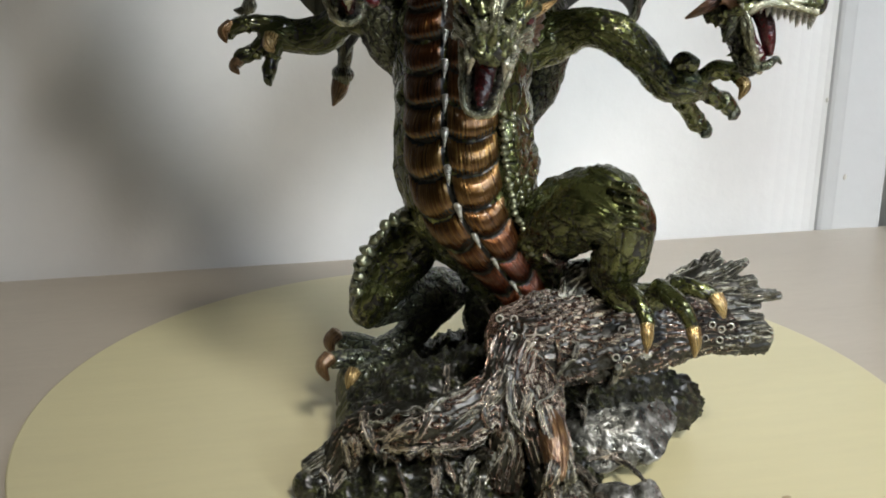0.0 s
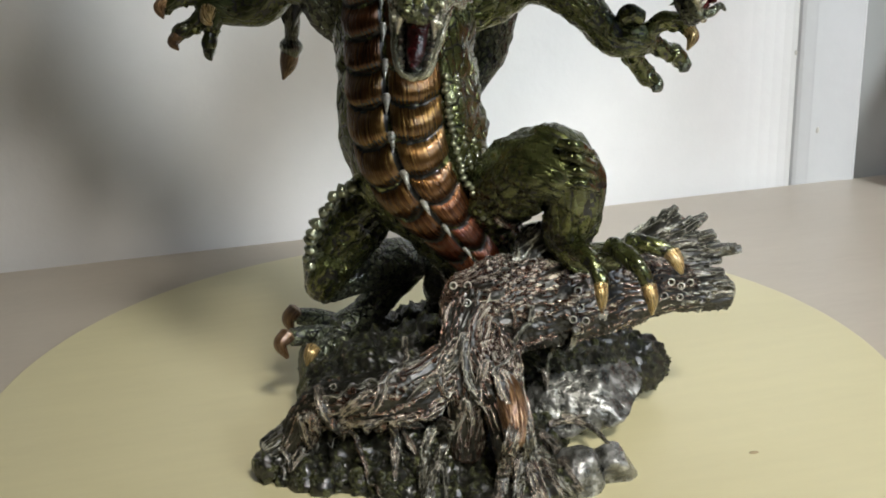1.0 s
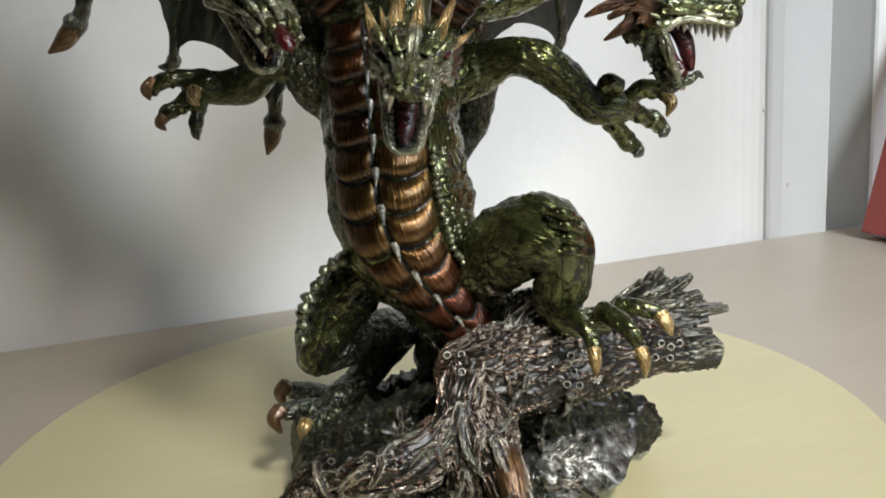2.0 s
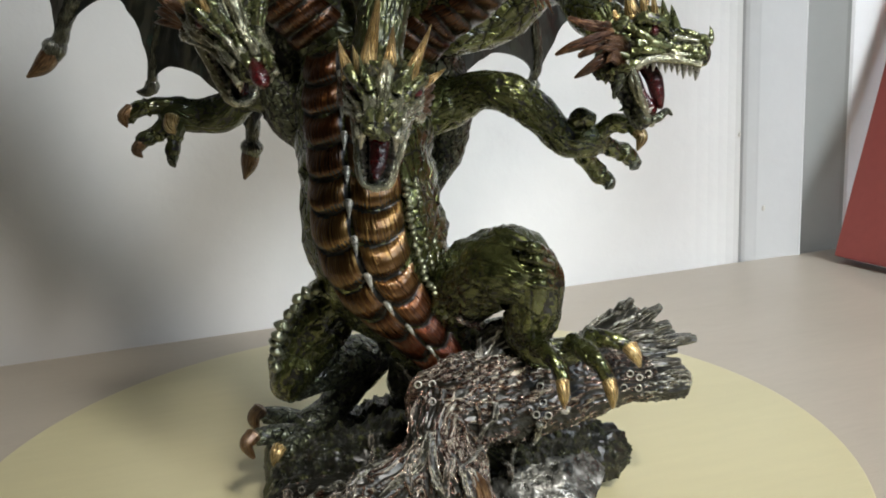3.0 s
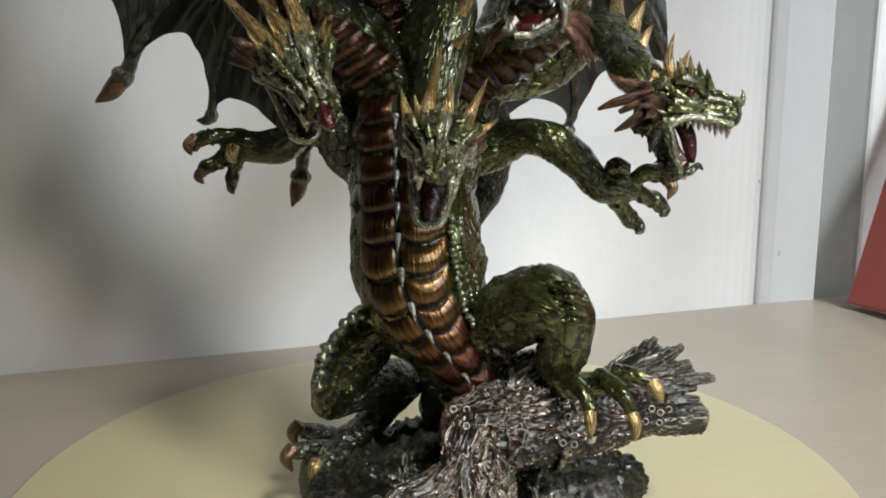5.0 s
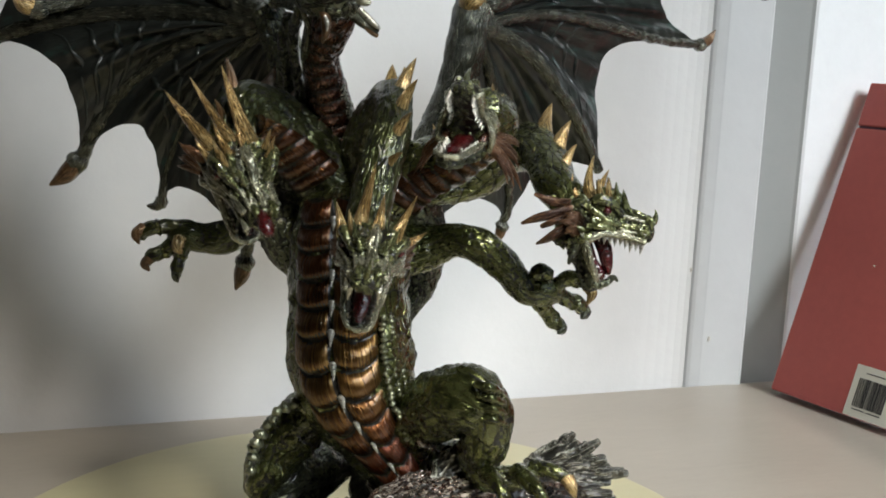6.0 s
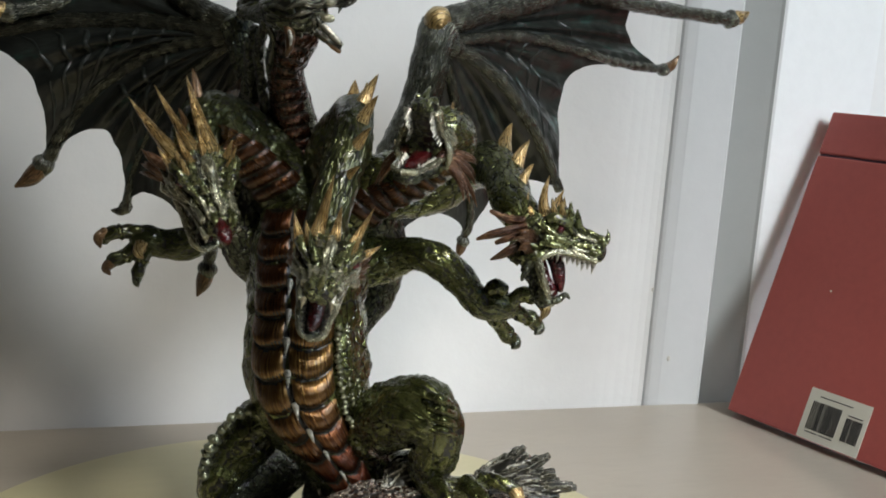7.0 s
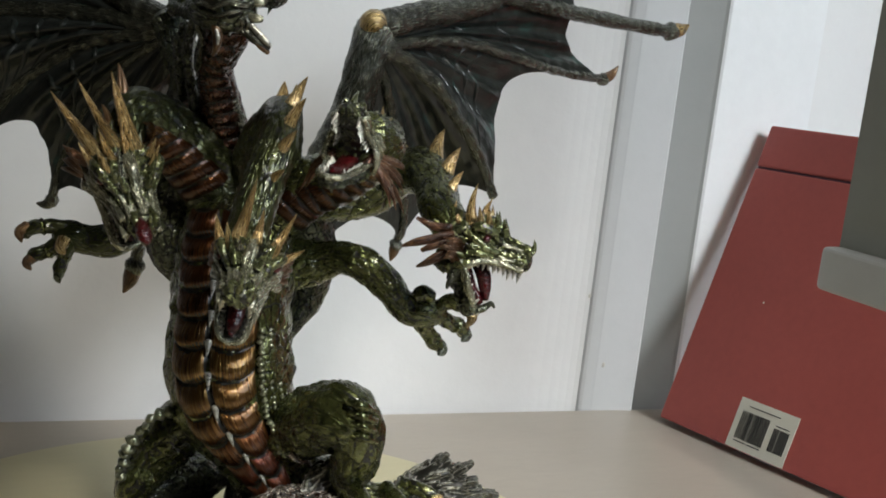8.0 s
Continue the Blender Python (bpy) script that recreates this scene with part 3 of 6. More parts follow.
def membrane(first, second, scallop, billow, mat=WING, folds=3, rows=60, cols=56, skew=1.0, veins=()):
    """A wing's skin between two fingers, hollowed at its edge, with folds that run to the tips; it has two faces and a rim."""
    a, _, _, sa = curve([(*q, 1) for q in first], 0.0008)
    b, _, _, sb = curve([(*q, 1) for q in second], 0.0008)
    u, v = np.linspace(0, 1, rows)[:, None], np.linspace(0, 1, cols)[None]
    vs = v**skew
    reach = 1 - scallop * (4 * vs * (1 - vs)) ** 0.7
    t = np.broadcast_to(u * reach, (rows, cols))

    def on(c, s):
        return np.stack([np.interp(t * s[-1], s, c[:, k]) for k in range(3)], -1)

    q = on(a, sa) * (1 - v[..., None]) + on(b, sb) * v[..., None]
    along = q[-1, cols // 2] - q[0, cols // 2]
    across = b[len(b) // 2] - a[len(a) // 2]
    n = np.cross(along, across)
    n /= np.linalg.norm(n) + 1e-12
    bow = np.sin(np.pi * v) * np.sin(np.pi * np.clip(u, 0, 1) * 0.6)
    wave = 0.0030 * np.sin(v * np.pi * folds * 2 + 2.0 * u) * u * (1 - 0.85 * u**5) * np.sin(np.pi * v) + 0.0005 * rough((q * 260).reshape(-1, 3), 2).reshape(rows, cols)
    q = q + n * (billow * bow + wave)[..., None]
    uv = np.stack(np.broadcast_arrays(v * np.linalg.norm(across), u * np.linalg.norm(along)), -1)
    thick = 0.0007
    add_grid(q + n * thick, uv, mat, False)
    add_grid((q - n * thick)[:, ::-1], uv[:, ::-1], mat, False)
    rim = np.stack([q[-1] + n * thick, q[-1] + (q[-1] - q[-2]) * 0.3, q[-1] - n * thick])
    add_grid(rim, np.stack([uv[-1]] * 3), mat, False)
    # raised folds that run from the first finger to the second, as far out as given on each
    for start, end, sag, r in veins:
        w = np.linspace(0.03, 0.97, 7)
        far = start + (end - start) * w - sag * 4 * w * (1 - w)
        i, j = np.clip(far * (rows - 1), 0, rows - 1.01), np.rint(w * (cols - 1)).astype(int)
        k, f = i.astype(int), (i - i.astype(int))[:, None]
        line = q[k, j] * (1 - f) + q[k + 1, j] * f
        limb(mat, [(*c, r * z) for c, z in zip(line, (0.3, 0.8, 1.0, 1.0, 0.9, 0.8, 0.5))], 10, lump=0.1)


def finger(points, r0, r1, claw=0.0, claw_dir=(0, 0, -1), mat=BONE, claw_mat=HORN):
    n = len(points)
    limb(mat, [(*q, r0 + (r1 - r0) * (k / (n - 1)) ** 0.8) for k, q in enumerate(points)], 14, lump=0.10)
    if claw:
        tip, d = np.array(points[-1]), np.array(claw_dir, float)
        d /= np.linalg.norm(d)
        along = tip - np.array(points[-2])
        along /= np.linalg.norm(along)
        limb(mat, [(*(tip - along * r1), r1 * 0.9), (*tip, r1 * 1.55), (*(tip + along * r1 * 1.4), r1 * 1.2)], 12, lump=0.12)
        limb(claw_mat, [(*tip, r1 * 1.25), (*(tip + (0.6 * along + 0.4 * d) * claw * 0.55), r1 * 1.15), (*(tip + (0.35 * along + 0.65 * d) * claw), r1 * 0.2)], 12, lump=0.04)


def ringlet(mat, place, radius, n=18):
    """The raised rim of a small hole, on the front of the log."""
    z = np.array((-0.33, -0.92, 0.2))
    x = np.cross(z, (0, 0, 1.0))
    x /= np.linalg.norm(x)
    y = np.cross(z, x)
    a, c = np.linspace(0, 2 * np.pi, n, endpoint=False), np.linspace(0, 2 * np.pi, 9)
    out = x[None] * np.cos(a)[:, None] + y[None] * np.sin(a)[:, None]
    q = np.array(place) + out[None] * (radius * (0.85 + 0.2 * np.cos(c)))[:, None, None] + z * (radius * 0.45 * np.sin(c))[:, None, None]
    add_grid(q, np.stack(np.broadcast_arrays((a * radius)[None], (c * radius)[:, None]), -1), mat, True)
    close_end(q[4], np.array(place) - z * radius * 0.9, DARK, np.zeros((n, 2)))


def splinter(root, tip, radius):
    """A blunt, split end of wood fibre."""
    a, t = np.array(root), np.array(tip)
    d = (t - a) * 0.94
    for k in range(3):
        off = np.array([rng.uniform(-1, 1) for _ in range(3)]) * radius * 0.7
        end = a + d * rng.uniform(0.72, 1.05) + off * 1.4
        limb(STUMP, [(*(a + off), radius * 0.75), (*(a * 0.5 + end * 0.5 + off * 0.5), radius * 0.62), (*end, radius * 0.34)], 10)


def beads(mat, points, count, radius):
    """A row of small knobbed scales."""
    p, _, tan, s = curve([(*q, radius) for q in points], 0.0006)
    for k in range(count):
        i = int(np.argmin(np.abs(s - s[-1] * (k + 0.5) / count)))
        r = radius * (0.70 + 0.5 * rng.random())
        h = s[-1] / count * 0.46
        p[i] += [rng.uniform(-0.3, 0.3) * radius for _ in range(3)]
        limb(mat, [(*(p[i] - tan[i] * h), r * 0.5), (*p[i], r), (*(p[i] + tan[i] * h), r * 0.5)], 8, lump=0.1)


def skin():
    """A search tree over the quads laid so far."""
    return BVHTree.FromPolygons(np.vstack(VERTS).tolist(), np.vstack(QUADS).tolist())


def creep(tree, mats, start, heading, length, radius, sway=0.5, sink=0.15):
    """A thin root that creeps over the surface below it, and tapers."""
    p, d = Vector(start), Vector(heading).normalized()
    step, pts = 0.0022, []
    count = max(4, int(length / step))
    phase, pace = rng.uniform(0, 6.3), rng.uniform(0.5, 1.1)
    for k in range(count):
        hit, normal, _, _ = tree.find_nearest(p)
        if hit is None or (hit.z < DISC_H + 0.001 and k > 3):
            break
        out = p - hit
        normal = out.normalized() if out.length > 1e-4 and out.dot(normal) > 0 else normal
        taper = (1 - 0.75 * (k / count) ** 1.5) * (0.85 + 0.4 * rng.random())
        pts.append((*(hit + normal * radius * (1 - sink) * taper), radius * taper))
        side = normal.cross(d)
        go = d + side * sway * math.sin(phase + pace * k) + Vector((0, 0, -0.15))
        go -= normal * go.dot(normal)
        if go.length < 1e-6:
            break
        d = (d * 0.55 + go.normalized() * 0.45).normalized()
        p = hit + go.normalized() * step + normal * 0.0012
    if len(pts) > 3:
        limb(rng.choice(mats), pts, 6, step=0.0011, lump=0.2)


def strand(tree, points):
    """A proud root, with a thin one twisted about it, laid on the surface behind it; it runs out to a point."""
    away = Vector((0.28, 0.90, -0.26)).normalized()
    p, r, _, _ = curve(points, 0.0016)
    rows, keep = [], []
    for q, k in zip(p, r):
        hit, _, _, _ = tree.ray_cast(Vector(q) - away * 0.012, away, 0.030)
        if hit:
            rows.append(np.array(hit - away * k * 0.8))
            keep.append(k)
    if len(rows) < 4:
        return
    rows, r = np.array(rows), np.array(keep)
    for _ in range(4):
        rows[1:-1] = (rows[:-2] + 2 * rows[1:-1] + rows[2:]) / 4
    n = len(rows)
    tan = np.gradient(rows, axis=0)
    tan /= np.linalg.norm(tan, axis=1)[:, None] + 1e-12
    a, b = frames(tan)
    turn, start = rng.uniform(-0.35, 0.35), rng.uniform(0, 6.3)
    u = np.linspace(0, 1, n)
    taper = np.minimum(1.0, 0.75 + 2.5 * u) * (1 - 0.45 * u**4)
    main = r * taper * (1.35 + 0.18 * np.sin(11 * u + start))
    limb(rng.choice((ROOT, ROOT, ROOT, STUMP)), [(*v, w) for v, w in zip(rows, main)][:: 2 if n > 8 else 1], 10, step=0.0008)
    for k in range(1):
        ang = start + 3.1 * k + turn * np.arange(n) + 0.4 * np.sin(3 * u + k)
        off = (np.cos(ang)[:, None] * a + np.sin(ang)[:, None] * b) * (main * 0.85)[:, None]
        limb(rng.choice((BARK, ROOT, STUMP)), [(*v, w) for v, w in zip(rows + off, main * 0.34)][:: 2 if n > 8 else 1], 6, step=0.0010)


def knot(tree, mat, place, radius):
    """The rim of a hole, set on the surface behind the place."""
    away = Vector((0.28, 0.90, -0.26)).normalized()
    hit, _, _, _ = tree.ray_cast(Vector(place) - away * 0.012, away, 0.030)
    ringlet(mat, hit - away * radius * 0.25 if hit else place, radius)


def loft(mat, m, rows, n=84, wobble=0.02):
    """Sections (x, half width, top, bottom) along x, smoothed, laid by the 4 x 4 matrix m."""
    rows = np.array(rows, float)
    x = np.linspace(0, 1, len(rows))
    t = np.linspace(0, 1, len(rows) * 9)
    sm = np.stack([np.interp(t, x, rows[:, k]) for k in range(4)], -1)
    for _ in range(6):
        sm[1:-1] = (sm[:-2] + 2 * sm[1:-1] + sm[2:]) / 4
    q, seed = [], rng.uniform(0, 50)
    for px, w, top, low in sm:
        mid, h = (top + low) / 2, (top - low) / 2
        a = np.linspace(0, 2 * np.pi, n, endpoint=False)
        yz = np.stack([w * np.sign(np.cos(a)) * np.abs(np.cos(a)) ** (2 / 2.6), h * np.sign(np.sin(a)) * np.abs(np.sin(a)) ** (2 / 2.6) + mid], -1)
        q.append(np.column_stack([np.full(n, px), yz]))
    q = np.array(q)
    flatq = q.reshape(-1, 3)
    c = np.array([0, 0, (sm[:, 2] + sm[:, 3]).mean() / 2])
    off = flatq - np.column_stack([flatq[:, 0], np.zeros(len(flatq)), np.full(len(flatq), c[2])])
    flatq = flatq + off * (wobble * 4 * rough(flatq * 9, 3))[:, None]
    wash = np.zeros(len(flatq), bool)
    if mat in (BRIGHT, DARK, DEEP):
        bent = flatq * np.array((3.6, 7.5, 7.5)) + 0.6 * np.stack([lattice(flatq * 7 + 4.1 * k) for k in range(3)], -1)
        deep = np.maximum(np.exp(-((rough(bent + seed, 2) / 0.17) ** 2)), 0.8 * np.exp(-((rough(bent * 1.8 + 7 + seed, 2) / 0.14) ** 2)))
        flatq = flatq - off * (deep * 0.20)[:, None]
        wash = deep > 0.36
    wash = wash.reshape(q.shape[:2])
    mm = np.array(m)
    wq = flatq @ mm[:3, :3].T + mm[:3, 3]
    wq = wq.reshape(q.shape)
    size = np.linalg.norm(mm[:3, 0])
    per = np.linspace(0, 1, n, endpoint=False) * 2 * np.pi * sm[:, 1].max() * size
    uv = np.stack(np.broadcast_arrays(per[None], (sm[:, 0] * size)[:, None]), -1)
    add_grid(wq, uv, np.where(wash[:-1], WASH, mat), True)
    close_end(wq[0][::-1], wq[0].mean(0), mat, uv[0])
    close_end(wq[-1], wq[-1].mean(0), mat, uv[-1])


def head(place, forward, up, size, gape, horns=(), frill=1.0, brow=1.0, jaw=0.9, long=0.82, ridge=BRIGHT, skin=BRIGHT, fan=(-72, 72), nose=0.42):
    """A dragon's head that looks along forward: skull, jaw, tongue, teeth, eyes, brow spikes, cheek frills and horns."""
    f, u = Vector(forward).normalized(), Vector(up)
    side = u.cross(f).normalized()
    u = f.cross(side)
    m = Matrix.Translation(place) @ Matrix((f, side, u)).transposed().to_4x4() @ Matrix.Scale(size, 4) @ Matrix.Diagonal((long, 1.0, 1.06, 1))

    def w(x, y, z):
        return m @ Vector((x, y, z))

    loft(skin, m, [(-0.50, 0.18, 0.20, -0.26), (-0.28, 0.33, 0.38, -0.36), (-0.02, 0.39, 0.43, -0.30), (0.18, 0.37, 0.43, -0.08), (0.36, 0.28, 0.34, -0.03), (0.55, 0.22, 0.25, -0.02), (0.75, 0.20, 0.22, -0.03), (0.92, 0.20, 0.24, -0.04), (1.02, 0.15, 0.19, -0.03), (1.06, 0.05, 0.12, 0.03)])
    hinge = m @ Matrix.Translation((-0.02, 0, -0.16)) @ pose(0, 0, 0, 0, gape, 0) @ Matrix.Diagonal((jaw, 1, 1, 1))
    loft(DARK, hinge, [(-0.16, 0.22, 0.05, -0.22), (0.05, 0.30, 0.02, -0.28), (0.30, 0.25, -0.02, -0.26), (0.60, 0.20, -0.02, -0.22), (0.82, 0.18, 0.00, -0.21), (0.94, 0.14, 0.03, -0.14), (0.98, 0.05, 0.01, -0.06)], wobble=0.03)
    loft(RED, hinge, [(-0.10, 0.14, 0.08, -0.05), (0.2, 0.13, 0.12, -0.06), (0.5, 0.10, 0.11, -0.06), (0.74, 0.085, 0.15, -0.02), (0.88, 0.03, 0.15, 0.07)], n=20)
    loft(DARK, m, [(0.0, 0.26, 0.10, -0.20), (0.3, 0.22, 0.05, -0.06), (0.7, 0.15, 0.05, -0.055), (0.95, 0.12, 0.05, -0.05)], n=20)
    for sgn in (-1, 1):
        for k in range(9):
            x = 0.22 + 0.085 * k
            y = 0.255 - 0.075 * (x - 0.2) / 0.3 if x < 0.5 else 0.185
            big = 0.15 if k in (6, 8) else 0.10 + 0.02 * (k % 2)
            spike(TEETH, w(x, sgn * y * 0.92, 0.0), w(x + 0.02, sgn * y * 0.96, -big - 0.03), size * 0.044, sides=7)
            jx = 0.16 + 0.085 * k
            jy = 0.235 - 0.12 * jx
            spike(TEETH, hinge @ Vector((jx, sgn * jy * 0.92, -0.03)), hinge @ Vector((jx + 0.02, sgn * jy, 0.07 + (0.06 if k in (7,) else 0.02 * (k % 2)))), size * 0.042, sides=7)
        # lips
        limb(RIDGE, [(*w(0.02, sgn * 0.37, -0.16), size * 0.035), (*w(0.12, sgn * 0.375, -0.10), size * 0.05), (*w(0.30, sgn * 0.315, -0.02), size * 0.045), (*w(0.55, sgn * 0.24, -0.01), size * 0.042), (*w(0.95, sgn * 0.205, -0.02), size * 0.04)], 8, lump=0.2)
        limb(RIDGE, [(*(hinge @ Vector((-0.02, sgn * 0.30, 0.02))), size * 0.045), (*(hinge @ Vector((0.3, sgn * 0.25, 0.0))), size * 0.05), (*(hinge @ Vector((0.85, sgn * 0.16, 0.02))), size * 0.045), (*(hinge @ Vector((0.97, 0, 0.02))), size * 0.045)], 8, lump=0.2)
        # skin at the corner of the mouth
        limb(NECK, [(*w(0.02, sgn * 0.30, -0.02), size * 0.05), (*((w(0.06, sgn * 0.30, -0.10) + hinge @ Vector((0.08, sgn * 0.24, 0.0))) / 2), size * 0.07), (*(hinge @ Vector((0.14, sgn * 0.24, -0.02))), size * 0.05)], 10, lump=0.2)
        # eye under a heavy brow
        limb(RED, [(*w(0.20, sgn * 0.335, 0.22), size * 0.03), (*w(0.25, sgn * 0.335, 0.225), size * 0.06), (*w(0.30, sgn * 0.325, 0.22), size * 0.03)], 10)
        limb(BRIGHT, [(*w(0.02, sgn * 0.36, 0.30), size * 0.05), (*w(0.18, sgn * 0.36, 0.35), size * 0.075), (*w(0.34, sgn * 0.29, 0.30), size * 0.06), (*w(0.50, sgn * 0.20, 0.22), size * 0.04)], 12, lump=0.2)
        limb(ridge, [(*w(0.05, sgn * 0.38, 0.10), size * 0.05), (*w(0.28, sgn * 0.32, 0.12), size * 0.05), (*w(0.50, sgn * 0.24, 0.10), size * 0.04), (*w(0.80, sgn * 0.21, 0.12), size * 0.04)], 12, lump=0.2)
        # nostril and nose horn
        limb(BRIGHT, [(*w(0.80, sgn * 0.11, 0.20), size * 0.045), (*w(0.93, sgn * 0.12, 0.225), size * 0.05), (*w(1.00, sgn * 0.10, 0.17), size * 0.035)], 10, lump=0.25)
        limb(DARK, [(*w(0.97, sgn * 0.11, 0.20), size * 0.018), (*w(1.00, sgn * 0.125, 0.20), size * 0.026), (*w(1.02, sgn * 0.12, 0.18), size * 0.015)], 6)
        for k, (x, y, h) in enumerate(((0.10, 0.28, 0.20), (0.24, 0.27, 0.24), (0.38, 0.20, 0.20), (0.52, 0.13, 0.14))):
            spike(GOLD if k < 2 else BRIGHT, w(x, sgn * y, 0.36 - 0.16 * max(0, x - 0.2)), w(x - 0.10, sgn * (y + 0.08), 0.36 + h * brow), size * 0.05, sides=8)
        # cheek frill of flat spikes
        for k in range(7):
            a = radians(fan[0] + (fan[1] - fan[0]) * k / 6)
            ln = frill * (0.50, 0.66, 0.76, 0.72, 0.66, 0.58, 0.45)[k] * (0.85 + 0.3 * rng.random())
            spike(FRILL, w(-0.12, sgn * 0.30, 0.10 * math.sin(a) - 0.06), w(-0.12 - ln * (0.75 - 0.15 * (k % 2)), sgn * (0.34 + 0.42 * ln), 0.62 * ln * math.sin(a) - 0.05), size * 0.078, tuple(m.to_3x3() @ Vector((0, sgn * 0.05, 0.04))), sides=9, flat=0.6)
    for x, y, z, tx, ty, tz, r in horns:
        spike(GOLD, w(x, y, z), w(x + tx, y + ty, z + tz), size * r, tuple((m.to_3x3() @ Vector((-0.05, 0, -0.04)))), sides=14)
    # raised ridges: down the nose, over the cheeks, and from the brow to the nostrils
    limb(ridge, [(*w(0.10, 0, 0.43), size * 0.06), (*w(0.30, 0, 0.41), size * 0.075), (*w(0.55, 0, 0.28), size * 0.06), (*w(0.85, 0, 0.24), size * 0.05)], 10, lump=0.25)
    for sgn in (-1, 1):
        for (x0, y0, z0), (x1, y1, z1), (x2, y2, z2), rr in (((0.0, 0.39, 0.02), (0.2, 0.37, 0.04), (0.42, 0.28, 0.05), 0.035), ((0.34, 0.22, 0.30), (0.56, 0.17, 0.20), (0.86, 0.15, 0.20), 0.032), ((-0.1, 0.36, 0.24), (0.1, 0.37, 0.18), (0.26, 0.36, 0.14), 0.04), ((-0.2, 0.33, -0.2), (0.0, 0.38, -0.14), (0.14, 0.37, -0.04), 0.05), ((0.44, 0.25, 0.13), (0.60, 0.23, 0.05), (0.78, 0.215, 0.06), 0.028)):
            limb(RIDGE if rr < 0.034 else ridge, [(*w(x0, sgn * y0, z0), size * rr), (*w(x1, sgn * y1, z1), size * rr * 1.3), (*w(x2, sgn * y2, z2), size * rr * 0.7)], 8, lump=0.3)
    # rough scales that stand up all over the skull and jaw
    for k in range(64):
        x, a = -0.42 + 1.2 * rng.random(), radians(-35 + 250 * rng.random())
        wd, tp = float(np.interp(x, (-0.5, 0.0, 0.36, 0.75, 1.0), (0.18, 0.39, 0.28, 0.20, 0.15))), float(np.interp(x, (-0.5, 0.0, 0.2, 0.55, 1.0), (0.20, 0.43, 0.43, 0.25, 0.19)))
        y, z = wd * math.cos(a), (tp * math.sin(a) if a < math.pi else -0.1) if math.sin(a) > 0 else 0.25 * math.sin(a)
        if math.sin(a) < 0 and x > 0.05:
            continue
        h = 0.05 + 0.09 * rng.random() * (1 if x < 0.5 else 0.5)
        spike((BRIGHT, ridge, BONE, DEEP, RIDGE)[k % 5], w(x, y * 0.95, z * 0.95), w(x - h * 1.1, y * (1 + h * 1.3), z * (1 + h * 1.3) + h * 0.3), size * (0.034 + 0.03 * rng.random()), sides=6)
    spike(BRIGHT, w(0.96, 0, 0.18), w(0.98, 0, nose), size * 0.055, tuple(m.to_3x3() @ Vector((0.05, 0, 0))), sides=9)
    for k in range(3):
        spike(DARK, hinge @ Vector((0.25 + 0.25 * k, 0, -0.15)), hinge @ Vector((0.18 + 0.25 * k, 0, -0.30)), size * 0.04, sides=8)


# torso and necks
TORSO = [(-0.0105, -0.0150, 0.1475, 0.0173), (-0.0106, -0.0180, 0.1340, 0.0200), (-0.0113, -0.0220, 0.1148, 0.0204), (-0.0113, -0.0250, 0.0973, 0.0216), (-0.0081, -0.0270, 0.0834, 0.0205), (-0.0002, -0.0290, 0.0692, 0.0159), (0.0095, -0.0300, 0.0552, 0.0133), (0.0171, -0.0280, 0.0419, 0.0082)]
limb(SCALES, TORSO, 40)
NECK_FRONT = [(-0.0062, -0.0120, 0.1349, 0.0124), (-0.0035, -0.0140, 0.1554, 0.0131), (-0.0036, -0.0300, 0.1746, 0.0098), (-0.0040, -0.0450, 0.1848, 0.0058), (-0.0085, -0.0600, 0.1753, 0.0062), (-0.0138, -0.0660, 0.1622, 0.0064), (-0.0176, -0.0700, 0.1491, 0.0064), (-0.0192, -0.0720, 0.1435, 0.0057)]
limb(DEEP, NECK_FRONT, 28)
NECK_LEFT = [(-0.0136, -0.0100, 0.1527, 0.0131), (-0.0257, -0.0140, 0.1648, 0.0116), (-0.0383, -0.0200, 0.1749, 0.0101), (-0.0475, -0.0270, 0.1793, 0.0084), (-0.0523, -0.0340, 0.1743, 0.0075), (-0.0533, -0.0380, 0.1675, 0.0064)]
limb(DEEP, NECK_LEFT, 28)
NECK_MID = [(-0.0005, -0.0200, 0.1484, 0.0118), (0.0099, -0.0280, 0.1595, 0.0104), (0.0183, -0.0360, 0.1645, 0.0091), (0.0254, -0.0460, 0.1723, 0.0085), (0.0256, -0.0560, 0.1787, 0.0079), (0.0172, -0.0655, 0.1822, 0.0066)]
limb(SCALES, NECK_MID, 28)
NECK_RIGHT = [(0.0084, -0.0080, 0.1549, 0.0114), (0.0335, -0.0120, 0.1565, 0.0095), (0.0449, -0.0180, 0.1649, 0.0086), (0.0502, -0.0280, 0.1678, 0.0080), (0.0511, -0.0400, 0.1641, 0.0074), (0.0492, -0.0520, 0.1585, 0.0070), (0.0503, -0.0600, 0.1541, 0.0066)]
limb(SCALES, NECK_RIGHT, 28)
NECK_TOP = [(-0.0100, -0.0060, 0.1553, 0.0121), (-0.0154, -0.0100, 0.1715, 0.0090), (-0.0187, -0.0160, 0.1815, 0.0075), (-0.0224, -0.0240, 0.1911, 0.0062), (-0.0239, -0.0300, 0.1975, 0.0058), (-0.0233, -0.0380, 0.2042, 0.0068), (-0.0230, -0.0440, 0.2108, 0.0073), (-0.0254, -0.0500, 0.2188, 0.0072)]
limb(NECK, NECK_TOP, 28)
limb(DARK, [(-0.0272, 0.0000, 0.1613, 0.0088), (-0.0324, 0.0000, 0.1470, 0.0093), (-0.0311, -0.0020, 0.1331, 0.0081), (-0.0246, -0.0040, 0.1211, 0.0053), (-0.0185, -0.0060, 0.1121, 0.0024)], 26)
